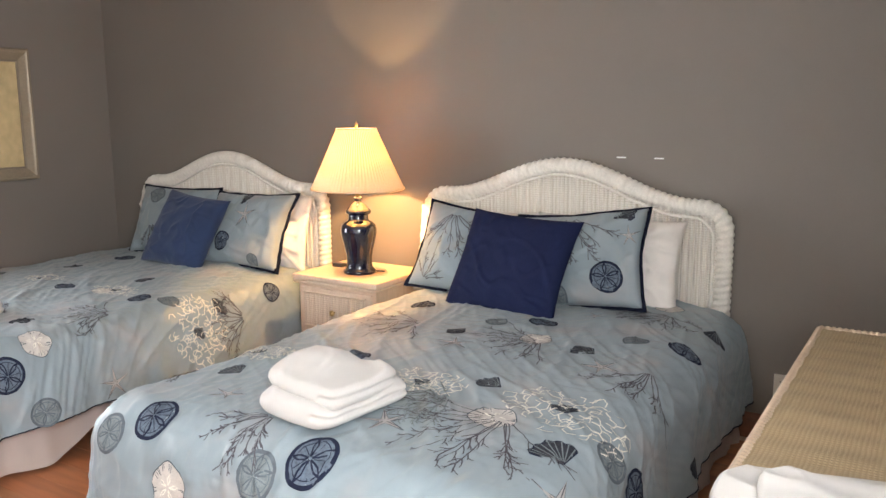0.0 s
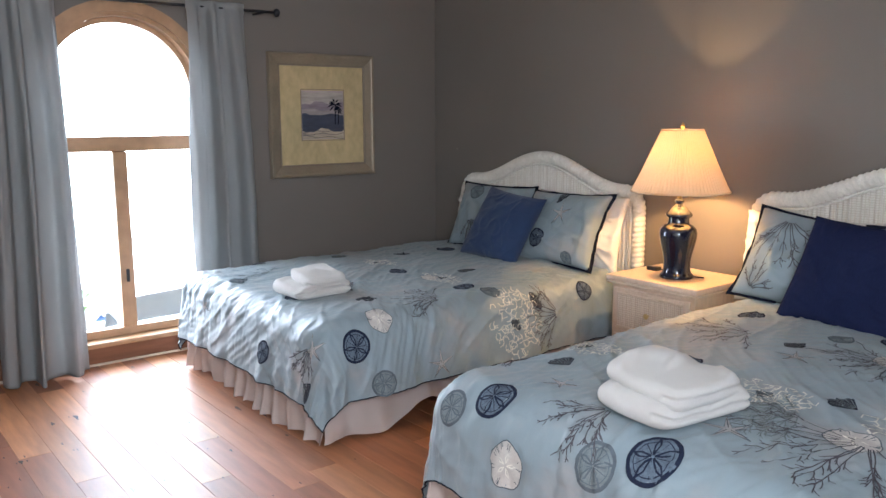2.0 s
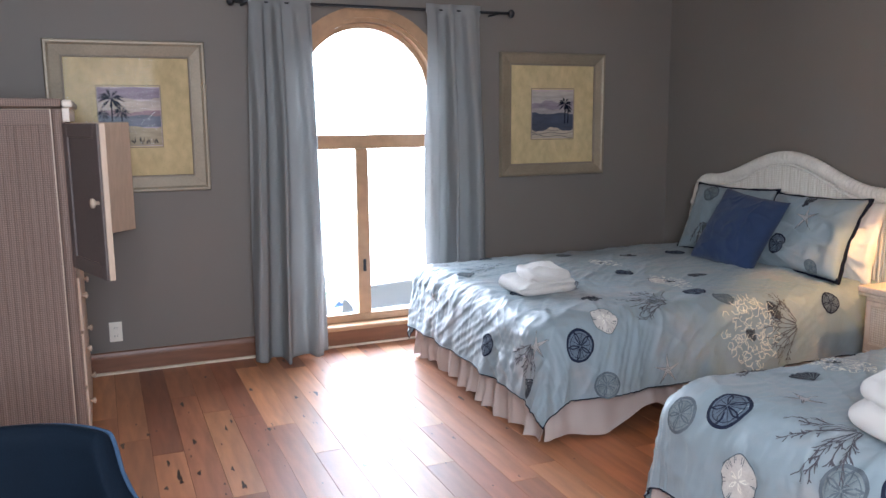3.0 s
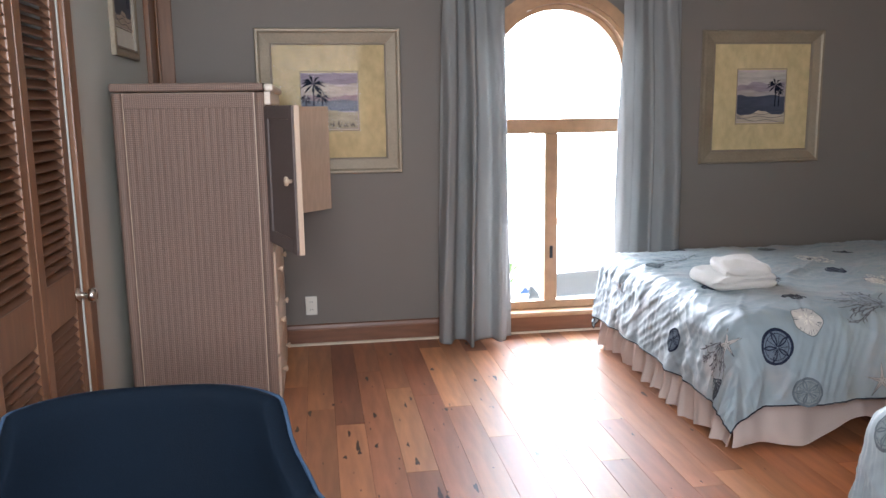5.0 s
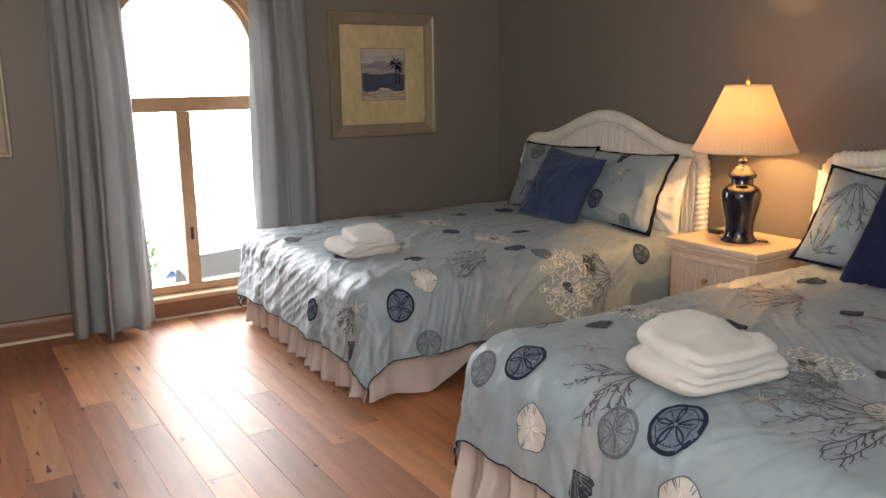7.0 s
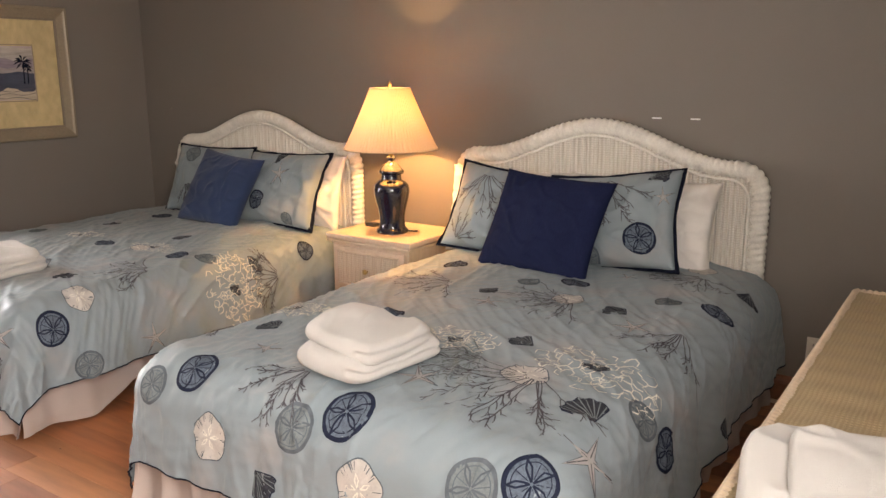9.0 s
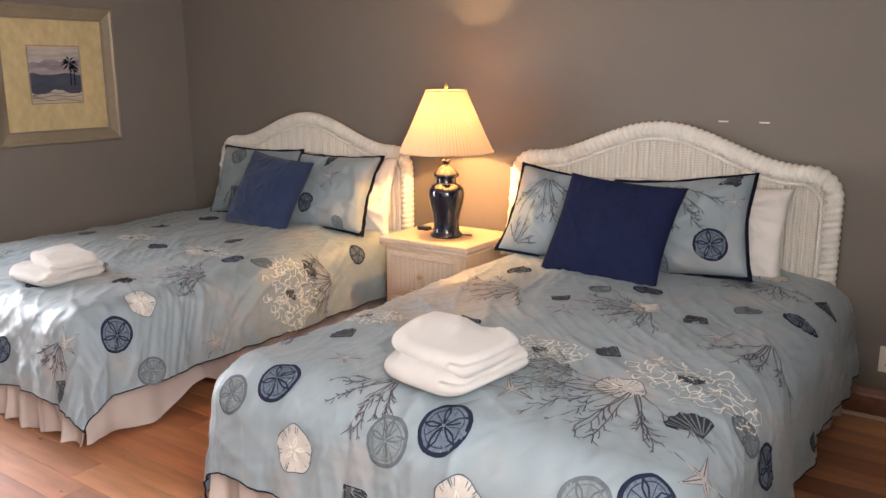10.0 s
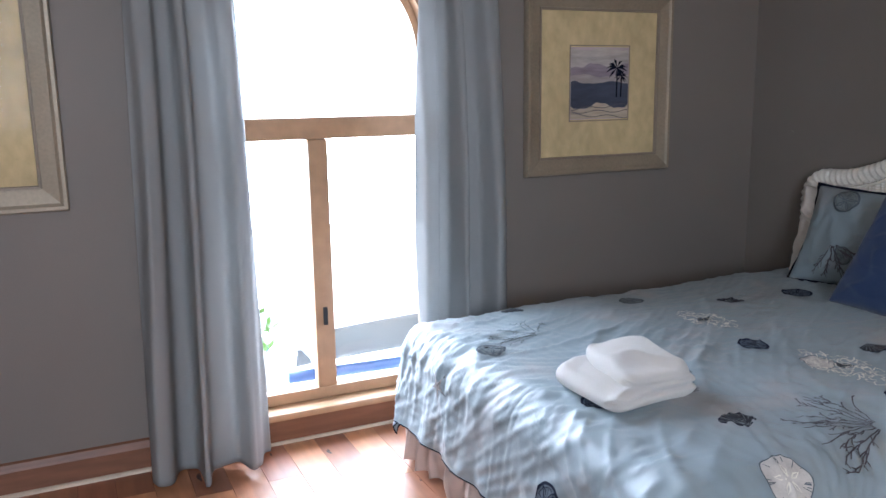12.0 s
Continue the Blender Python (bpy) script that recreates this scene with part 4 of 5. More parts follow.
# ---- pillows ----
class Pad:
    """A pillow face: s, t from -1 to 1 to a place on its front."""

    def __init__(self, w, h, thick, seed, pinch=0.085, sag=0.0, crumple=1.0):
        self.crumple = crumple
        self.w, self.h, self.k, self.seed, self.pinch, self.sag = w, h, thick, seed, pinch, sag

    def at(self, s, t, lift=0.0, back=False):
        x = self.w / 2 * s * (1 - self.pinch * (1 - t * t) * abs(s))
        y = self.h / 2 * t * (1 - self.pinch * (1 - s * s) * abs(t))
        e = max(0.0, (1 - s * s) * (1 - t * t)) ** 0.42
        z = self.k / 2 * e
        wr = noise3((x, y, 0), 5, 0.024, self.seed) + noise3((x, y, 2), 13, 0.009, self.seed)
        cr = abs(noise.noise(Vector((x * 6 + y * 5 + self.seed, y * 4 - x * 3, self.seed))))
        wr += 0.012 * max(0, 1 - cr / 0.12)
        cr = abs(noise.noise(Vector((x * 4 - y * 9 + self.seed, y * 3 + x * 8, self.seed + 3))))
        wr += 0.008 * max(0, 1 - cr / 0.14)
        z += wr * self.crumple * min(1, e * 1.6)
        z = (z + lift) * (-0.7 if back else 1)
        y -= self.sag * (1 - s * s) * (t > 0) * t
        return Vector((x, y, z))


def pad_mesh(p, n=46):
    vs, fs = sheet(lambda u, v: p.at(2 * u - 1, 2 * v - 1), n, n)
    b = len(vs)
    v2, f2 = sheet(lambda u, v: p.at(2 * u - 1, 2 * v - 1, 0, True), n, n)
    return vs + v2, fs + [tuple(b + i for i in f[::-1]) for f in f2]


def weld(ob):
    bm2 = bmesh.new()
    bm2.from_mesh(ob.data)
    bmesh.ops.remove_doubles(bm2, verts=bm2.verts, dist=0.0008)
    bm2.to_mesh(ob.data)
    bm2.free()


class PadCloth:
    """Lets the prints be laid on a pillow, in metres from its middle."""

    def __init__(self, p):
        self.p = p

    def at(self, s, t, lift=0.0):
        return self.p.at(max(-0.98, min(0.98, s / (self.p.w / 2))), max(-0.98, min(0.98, t / (self.p.h / 2))), lift)


def sham(m, w, h, thick, seed, label, prints):
    t = thing("pillow_sham", m, label, "pillow", "shell-print pillows")
    p = Pad(w, h, thick, seed)
    ob = raw("cover", *pad_mesh(p), CLOTH, t)
    weld(ob)
    n = 120
    ring = []
    for i in range(n):
        a = 4.0 * i / n
        k, f = int(a), a - int(a)
        s, q = ((-1 + 2 * f, -1), (1, -1 + 2 * f), (1 - 2 * f, 1), (-1, 1 - 2 * f))[k]
        ring.append((s, q))
    vs, fs = [], []
    for s, q in ring:
        c = p.at(s, q)
        o = Vector((s if abs(s) > 0.999 else 0, q if abs(q) > 0.999 else 0, 0))
        wv = 0.002 * math.sin(23 * (s - q) + seed) + noise3((s, q, 0), 2.5, 0.022, seed)
        for d, z in ((-0.006, 0.006), (0.0105, 0.004 + wv), (0.0105, -0.002 + wv), (-0.006, -0.005)):
            vs.append(c + o * d + Vector((0, 0, z)))
    for i in range(n):
        j = (i + 1) % n
        for k in range(4):
            l = (k + 1) % 4
            fs.append((4 * i + k, 4 * j + k, 4 * j + l, 4 * i + l))
    raw("flange", vs, fs, NAVY_TRIM, t, "navy flange edge")
    pr = Print(PadCloth(p), seed)
    prints(pr)
    pr.build(t)
    return t


def lean(x, y, z, tilt, turn=0.0, roll=0.0):
    """The pose of a pillow whose middle is at x, y, z, leaning back by tilt from upright."""
    return pose(x, y, z, 90 - tilt, 0, turn) @ pose(0, 0, 0, 0, 0, roll)


def throw(m, w, h, seed, label, cloth):
    t = thing("throw_pillow", m, label, "throw pillow", "navy throw pillows")
    p = Pad(w, h, 0.17, seed, 0.075, 0.0, 0.6)
    weld(raw("cover", *pad_mesh(p, 60), cloth, t))


def plain_pillow(m, seed):
    t = thing("bed_pillow", m, "white cotton bed pillow standing behind the sham", "pillow", "white bed pillows")
    p = Pad(0.72, 0.46, 0.18, seed, 0.08, 0.0, 2.0)
    weld(raw("pillowcase", *pad_mesh(p), LINEN, t))


def prints_a1(p):
    p.coral(-0.12, 0.18, 0.25, -1.5, 1.6, 6)
    p.starfish(0.2, -0.02, 0.06, 0.2)
    p.coral(-0.2, -0.2, 0.14, 1.2, 1.6, 4)


def prints_a2(p):
    p.coral(-0.02, 0.2, 0.27, -1.55, 1.7, 7)
    p.sand_dollar(0.17, -0.10, 0.072, True, 0.5)
    p.sand_dollar(-0.07, -0.19, 0.058, False, 0.1)
    p.scallop(0.2, 0.19, 0.07, 0.9, True)
    p.starfish(0.26, 0.09, 0.05, 0.5)


def prints_b1(p):
    p.sand_dollar(-0.12, 0.15, 0.06, False, 0.1)
    p.coral(-0.1, -0.05, 0.16, -1.2, 1.6, 5)
    p.sand_dollar(-0.05, -0.1, 0.04, False, 0.4)


def prints_b2(p):
    p.starfish(0.05, 0.07, 0.085, 0.4)
    p.sand_dollar(-0.1, -0.1, 0.062, True, 0.2)
    p.scallop(-0.02, 0.2, 0.06, 2.0, True)
    p.sand_dollar(0.18, -0.2, 0.04, False, 0.2)


sham(lean(-1.50, 3.60, 0.800, 26, 4, -6), 0.62, 0.45, 0.19, 11, "pale blue shell-print pillow with a navy flange, leaning", prints_a1)
sham(lean(-0.945, 3.57, 0.82, 24, -3, 8), 0.62, 0.45, 0.19, 12, "pale blue pillow printed with coral and a sand dollar", prints_a2)
throw(lean(-1.178, 3.37, 0.812, 30, -2, -3), 0.555, 0.485, 13, "square navy blue cotton throw pillow", NAVY)
plain_pillow(lean(-0.885, 3.74, 0.775, 12, 0), 14)
plain_pillow(lean(-1.58, 3.76, 0.77, 12, 0), 15)
sham(lean(-3.72, 3.66, 0.80, 24, 5), 0.64, 0.45, 0.17, 21, "pale blue shell-print pillow with a navy flange", prints_b1)
sham(lean(-3.03, 3.60, 0.80, 26, -4, 2), 0.66, 0.46, 0.17, 22, "pale blue pillow printed with a starfish", prints_b2)
throw(lean(-3.37, 3.44, 0.79, 30, 6, -7), 0.48, 0.475, 23, "square blue cotton throw pillow, tilted", NAVY_LIT)
plain_pillow(lean(-3.03, 3.74, 0.775, 12, 0), 24)
plain_pillow(lean(-3.85, 3.77, 0.76, 12, 0), 25)


# ---- towels ----
def towel(m, w, d, h, seed, label, layers=2, hump=0.0):
    """A folded bath towel: soft slabs of cloth, joined at the fold in front."""
    t = thing("folded_towel", m, label, "towel", "folded white towels")
    vs, fs = [], []
    lh = h / layers
    for k in range(layers):
        z0 = k * lh

        def slab(u, v):
            a = 2 * math.pi * u
            ca, sa = math.cos(a), math.sin(a)
            f = lambda q, p: math.copysign(abs(q) ** p, q)
            r = lh * 0.52
            if v < 0.25:
                core, out, z = v / 0.25, 0.0, -1.0
            elif v > 0.70:
                core, out, z = (1 - v) / 0.30, 0.0, 1.0
            else:
                b = math.pi * ((v - 0.25) / 0.45 - 0.5)
                core, out, z = 1.0, math.cos(b), math.sin(b)
                if ca > 0.3:                                            # the open side shows the layers of the fold
                    out *= 1 - 0.5 * math.exp(-((z - 0.1) / 0.2) ** 2)
            x = (w / 2 - r) * f(ca, 0.30) * core + r * out * f(ca, 0.6)
            y = (d / 2 - r) * f(sa, 0.30) * core + r * out * f(sa, 0.6)
            z = z0 + r * (1 + z)
            up = max(0.0, min(1.0, (z - z0) / lh))
            crease = max(0, 1 - abs(noise.noise(Vector((x * 5 + y * 4 + seed, y * 2.5 - x * 3, seed)))) / 0.22)
            last = k == layers - 1
            z += up * (noise3((x, y, z0), 4.5, 0.022, seed + k) + 0.013 * crease * last + noise3((x, y, z0), 17, 0.005, seed))
            z += up * last * hump * math.exp(-((x + 0.22 * w) ** 2 + (y - 0.08 * d) ** 2) / (0.07 * w * w))
            x += noise3((x, y, z0), 3.5, 0.034, seed + 3 + k) + noise3((x, y, z), 22, 0.003, seed)
            y += noise3((x, y, z0), 3.5, 0.034, seed + 6 + k) + noise3((x, y, z), 22, 0.003, seed + 1)
            return (x, y, max(z, 0.001))

        b = len(vs)
        v1, f1 = sheet(slab, 120, 60)
        vs += v1
        fs += [tuple(b + i for i in f) for f in f1]
    ob = raw("terry_cloth", vs, fs, TERRY, t)
    weld(ob)
    return t


towel(pose(-1.065, 1.985, 0.634, 0, 0, -8), 0.34, 0.35, 0.056, 1, "folded white towel lying on the comforter", 1)
towel(pose(-1.075, 1.995, 0.686, -2, 4, -5), 0.325, 0.32, 0.050, 5, "folded white towel on top of another", 1, 0.030)
towel(pose(-3.27, 2.045, 0.588, 0, 0, 1), 0.32, 0.32, 0.058, 9, "folded white towel lying on the far comforter", 1)
towel(pose(-3.25, 2.09, 0.640, 4, 6, -4), 0.28, 0.20, 0.052, 12, "loosely folded white towel on another towel", 1, 0.016)
towel(pose(0.345, 1.57, 0.787, 0, 0, 8), 0.42, 0.47, 0.035, 17, "folded white towel on the woven dresser", 1)
towel(pose(0.37, 1.53, 0.818, 0, 2, 14), 0.34, 0.36, 0.028, 21, "white hand towel folded on a larger one", 1, 0.018)


# ---- nightstand and lamp ----
def nightstand():
    x0, x1, y0, y1, h = -2.505, -1.945, 3.40, 3.88, 0.632
    t = thing("nightstand", pose((x0 + x1) / 2, (y0 + y1) / 2, 0), "whitewashed nightstand with woven cane drawer fronts", "nightstand")
    a, b = (x1 - x0) / 2, (y1 - y0) / 2
    part("top", box(-a, a, -b, b, h - 0.03, h, 0.008), PINKWOOD, t)
    part("moulding", box(-a + 0.012, a - 0.012, -b + 0.012, b - 0.01, h - 0.05, h - 0.031, 0.004), CANE_EDGE, t)
    for (xa, ya), (xb, yb) in (((-a + 0.008, -b + 0.008), (a - 0.008, -b + 0.008)), ((-a + 0.008, -b + 0.008), (-a + 0.008, b - 0.01)), ((a - 0.008, -b + 0.008), (a - 0.008, b - 0.01))):
        n = int(math.hypot(xb - xa, yb - ya) / 0.003)
        raw("braid", *tube([(xa + (xb - xa) * i / n, ya + (yb - ya) * i / n, h - 0.040) for i in range(n + 1)], 0.008, 8, 0.3, 0.013), CANE_EDGE, t, "twisted cane edge")
    part("body", box(-a + 0.025, a - 0.025, -b + 0.03, b - 0.01, 0.07, h - 0.051, 0.004), PINKWOOD, t)
    for s in (-1, 1):
        for q in (-1, 1):
            part("leg", box(s * (a - 0.035) - 0.018, s * (a - 0.035) + 0.018, q * (b - 0.035) - 0.018, q * (b - 0.035) + 0.018, 0, 0.069, 0.004), PINKWOOD, t)
    for z0, z1 in ((0.335, 0.565), (0.09, 0.315)):
        d = part("drawer", box(-a + 0.045, a - 0.045, -b + 0.012, -b + 0.029, z0, z1, 0.004), PINKWOOD, t)
        pw = a - 0.075

        def ribs(u, v):
            x = -pw + 2 * pw * u
            return (x, -b + 0.011 - 0.006 * abs(math.sin(math.pi * x / 0.02)) ** 0.7, z0 + 0.03 + (z1 - z0 - 0.06) * v)

        raw("woven_panel", *sheet(ribs, 150, 6), CANE_PN, d)
        for q in (z0 + 0.024, z1 - 0.024):
            raw("cord", *tube([(-pw + 2 * pw * i / 100, -b + 0.006, q) for i in range(101)], 0.005, 6, 0.25, 0.012), CANE_EDGE, d)
        vs, fs = lathe([(0.0, 0.0), (0.006, 0.0), (0.006, 0.012), (0.014, 0.018), (0.014, 0.026), (0.0, 0.03)], 16)
        rot = Matrix.Translation((0, -b + 0.006, (z0 + z1) / 2)) @ Matrix.Rotation(radians(90), 4, "X")
        raw("knob", [rot @ Vector(v) for v in vs], fs, BRASS, d, "small metal knob")


nightstand()


def table_lamp():
    t = thing("table_lamp", pose(-2.205, 3.60, 0.632), "dark navy ginger-jar table lamp, lit, with a cream shade", "table lamp")
    raw("base", *lathe([(0.0, 0.0), (0.083, 0.0), (0.087, 0.006), (0.086, 0.014), (0.08, 0.02), (0.072, 0.03)], 48), JAR, t)
    body = [(0.072, 0.03), (0.068, 0.05), (0.068, 0.085), (0.076, 0.13), (0.088, 0.175), (0.095, 0.21), (0.096, 0.235), (0.09, 0.258), (0.074, 0.274), (0.057, 0.282), (0.053, 0.292), (0.053, 0.315)]
    raw("jar", *lathe(body, 48), JAR, t, "glossy navy ceramic jar")
    raw("lid", *lathe([(0.053, 0.316), (0.066, 0.318), (0.069, 0.328), (0.066, 0.336), (0.056, 0.345), (0.042, 0.362), (0.028, 0.374), (0.018, 0.379), (0.016, 0.388), (0.023, 0.394), (0.024, 0.402), (0.016, 0.41), (0.0, 0.412)], 48), JAR, t, "domed ceramic lid")
    raw("socket", *lathe([(0.0, 0.41), (0.012, 0.411), (0.012, 0.44), (0.017, 0.45), (0.017, 0.50), (0.0, 0.505)], 20), BRASS, t)
    for s in (-1, 1):
        raw("harp", *tube([(s * 0.055 * math.sin(math.pi * i / 24) ** 0.6, 0, 0.45 + 0.315 * i / 24) for i in range(25)], 0.0022, 6), BRASS, t)
    raw("finial", *lathe([(0.0, 0.755), (0.006, 0.757), (0.006, 0.768), (0.011, 0.775), (0.009, 0.786), (0.003, 0.795), (0.0, 0.80)], 14), BRASS, t)
    seg = 480
    vs, fs = lathe([(0.245 - 0.141 * (i / 8) ** 0.94, 0.45 + 0.31 * i / 8) for i in range(9)], seg, (0, 0, 0), 80, 0.010)
    sh = raw("shade", vs, fs, SHADE, t, "cream pleated fabric shade")
    raw("shade_ring", *tube([(0.245 * math.cos(a), 0.245 * math.sin(a), 0.45) for a in [2 * math.pi * i / 72 for i in range(73)]], 0.005, 6, cap=False), SHADE, sh)
    raw("shade_ring", *tube([(0.104 * math.cos(a), 0.104 * math.sin(a), 0.76) for a in [2 * math.pi * i / 48 for i in range(49)]], 0.004, 6, cap=False), SHADE, sh)
    for k in range(3):
        a = 2 * math.pi * k / 3
        raw("spider", *tube([(0.006 * math.cos(a), 0.006 * math.sin(a), 0.758), (0.102 * math.cos(a), 0.102 * math.sin(a), 0.758)], 0.002, 6), BRASS, sh)
    bulb = raw("bulb", *lathe([(0.0, 0.505), (0.014, 0.508), (0.016, 0.545), (0.027, 0.58), (0.031, 0.605), (0.026, 0.627), (0.014, 0.639), (0.0, 0.642)], 20), GLASS, t, "clear glass bulb, lit")
    bulb.visible_shadow = False
    data = bpy.data.lights.new("bulb_light", "POINT")
    data.energy, data.color, data.shadow_soft_size = BULB, (1.0, 0.60, 0.24), 0.011
    new("bulb_light", data).location = (-2.205, 3.60, 0.632 + 0.612)
    r = thing("lamp_dimmer", pose(-2.40, 3.67, 0.632), "small black switch with its cord on the nightstand", "switch")
    part("case", box(-0.035, 0.035, -0.022, 0.022, 0, 0.022, 0.006), BLACK, r)
    raw("cord", *tube([(0.03 + 0.28 * i / 20, 0.02 + 0.03 * math.sin(i / 3.5), 0.005) for i in range(21)], 0.0035, 6), BLACK, r)


BULB = 20.0
table_lamp()


# ---- armoire ----
def cane_side(parent, x, y0, y1, z0, z1, facing=1):
    pitch = 0.0285
    n = int((y1 - y0) / pitch) * 10

    def ribs(u, v):
        y = y0 + (y1 - y0) * u
        return (x + facing * 0.006 * abs(math.sin(math.pi * (y - y0) / pitch)) ** 0.6, y, z0 + (z1 - z0) * v)

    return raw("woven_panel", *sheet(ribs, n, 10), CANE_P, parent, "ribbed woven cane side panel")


def armoire():
    x0, x1, y0, y1, h = -4.25, -3.36, -0.715, -0.083, 1.543
    t = thing("armoire", pose((x0 + x1) / 2, (y0 + y1) / 2, 0), "tall whitewashed cane armoire with its doors open", "armoire")
    a, b = (x1 - x0) / 2, (y1 - y0) / 2
    part("back", box(-a + 0.02, a - 0.02, -b + 0.002, -b + 0.014, 0.05, h - 0.04), PINKWOOD, t)
    for s in (-1, 1):
        part("side", box(s * (a - 0.018) - 0.008, s * (a - 0.018) + 0.008, -b + 0.015, b - 0.02, 0.04, h - 0.04), PINKWOOD, t)
    for s in (-1, 1):
        for q, nm in ((-1, "post"), (1, "post")):
            yy = q * (b - 0.024)
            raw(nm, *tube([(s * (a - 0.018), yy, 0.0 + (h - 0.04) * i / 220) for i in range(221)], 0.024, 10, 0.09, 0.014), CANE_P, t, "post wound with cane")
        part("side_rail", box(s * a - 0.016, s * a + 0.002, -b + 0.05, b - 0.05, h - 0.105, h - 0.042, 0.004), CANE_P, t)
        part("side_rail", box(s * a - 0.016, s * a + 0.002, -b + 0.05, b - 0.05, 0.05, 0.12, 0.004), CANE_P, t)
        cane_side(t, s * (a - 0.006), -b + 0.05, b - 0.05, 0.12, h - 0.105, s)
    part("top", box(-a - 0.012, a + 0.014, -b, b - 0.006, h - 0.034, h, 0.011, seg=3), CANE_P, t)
    # Front trim is coloured pale to carry the window light on it.
    white = mat("chalky_white_trim", (0.72, 0.63, 0.54), 0.5, 0.12, 6, 80, 0.1)
    part("crown_moulding", box(-a + 0.002, a - 0.004, b - 0.005, b + 0.036, h - 0.036, h - 0.004, 0.014, seg=4), white, t, "rounded chalky white crown moulding")
    part("frieze", box(-a + 0.004, a - 0.004, b - 0.005, b + 0.022, h - 0.092, h - 0.037, 0.006), white, t)
    part("shelf", box(-a + 0.02, a - 0.02, -b + 0.02, b - 0.02, 0.82, 0.845), PINKWOOD, t)
    for k in range(3):
        z0, z1 = 0.08 + k * 0.245, 0.08 + k * 0.245 + 0.232
        for s in (-1, 1):
            xa, xb = (-a + 0.05, -0.006) if s < 0 else (0.006, a - 0.05)
            d = part("drawer", box(xa, xb, b - 0.02, b + 0.008, z0, z1, 0.007), PINKWOOD, t)
            for zz in ((z0 + z1) / 2,):
                for f in (0.5,):
                    vs, fs = lathe([(0.0, 0.0), (0.007, 0.0), (0.007, 0.010), (0.014, 0.015), (0.015, 0.022), (0.0, 0.027)], 16)
                    rot = Matrix.Translation((xa + (xb - xa) * f, b + 0.007, zz)) @ Matrix.Rotation(radians(-90), 4, "X")
                    raw("knob", [rot @ Vector(v) for v in vs], fs, PINKWOOD, d)

    def leaf(hinge_x, turn, flip):
        dm = Matrix.Translation((hinge_x, b + 0.012, 0)) @ Matrix.Rotation(radians(turn), 4, "Z")
        wd = 0.41
        xs = (0, wd) if flip > 0 else (-wd, 0)
        d = part("door", box(xs[0], xs[1], -0.011, 0.011, 0.855, 1.445, 0.004, turn=dm), PINKWOOD, t, "open door leaf")
        # Shade on the near leaf and light on the far one are coloured in.
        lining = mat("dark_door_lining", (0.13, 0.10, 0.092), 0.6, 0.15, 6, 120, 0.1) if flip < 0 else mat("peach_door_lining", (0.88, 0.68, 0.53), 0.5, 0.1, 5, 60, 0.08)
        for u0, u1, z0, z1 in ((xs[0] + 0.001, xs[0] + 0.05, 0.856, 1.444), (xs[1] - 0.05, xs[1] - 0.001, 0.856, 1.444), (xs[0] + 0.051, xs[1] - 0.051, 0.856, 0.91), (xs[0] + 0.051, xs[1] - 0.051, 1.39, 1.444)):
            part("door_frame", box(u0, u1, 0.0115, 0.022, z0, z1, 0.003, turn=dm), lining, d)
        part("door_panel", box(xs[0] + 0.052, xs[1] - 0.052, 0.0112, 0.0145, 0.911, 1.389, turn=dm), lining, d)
        kx = xs[1] - 0.03 if flip > 0 else xs[0] + 0.03
        vs, fs = lathe([(0.0, 0.0), (0.008, 0.0), (0.008, 0.012), (0.018, 0.018), (0.019, 0.028), (0.0, 0.034)], 16)
        rot = dm @ Matrix.Translation((kx, 0.022, 1.15)) @ Matrix.Rotation(radians(-90), 4, "X")
        raw("knob", [rot @ Vector(v) for v in vs], fs, PINKWOOD, d)
        for z in (0.95, 1.36):
            part("hinge", box(-0.012, 0.012, -0.018, -0.0115, z - 0.03, z + 0.03, 0.001, turn=dm), IRON, d)

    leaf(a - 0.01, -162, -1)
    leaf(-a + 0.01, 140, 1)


armoire()


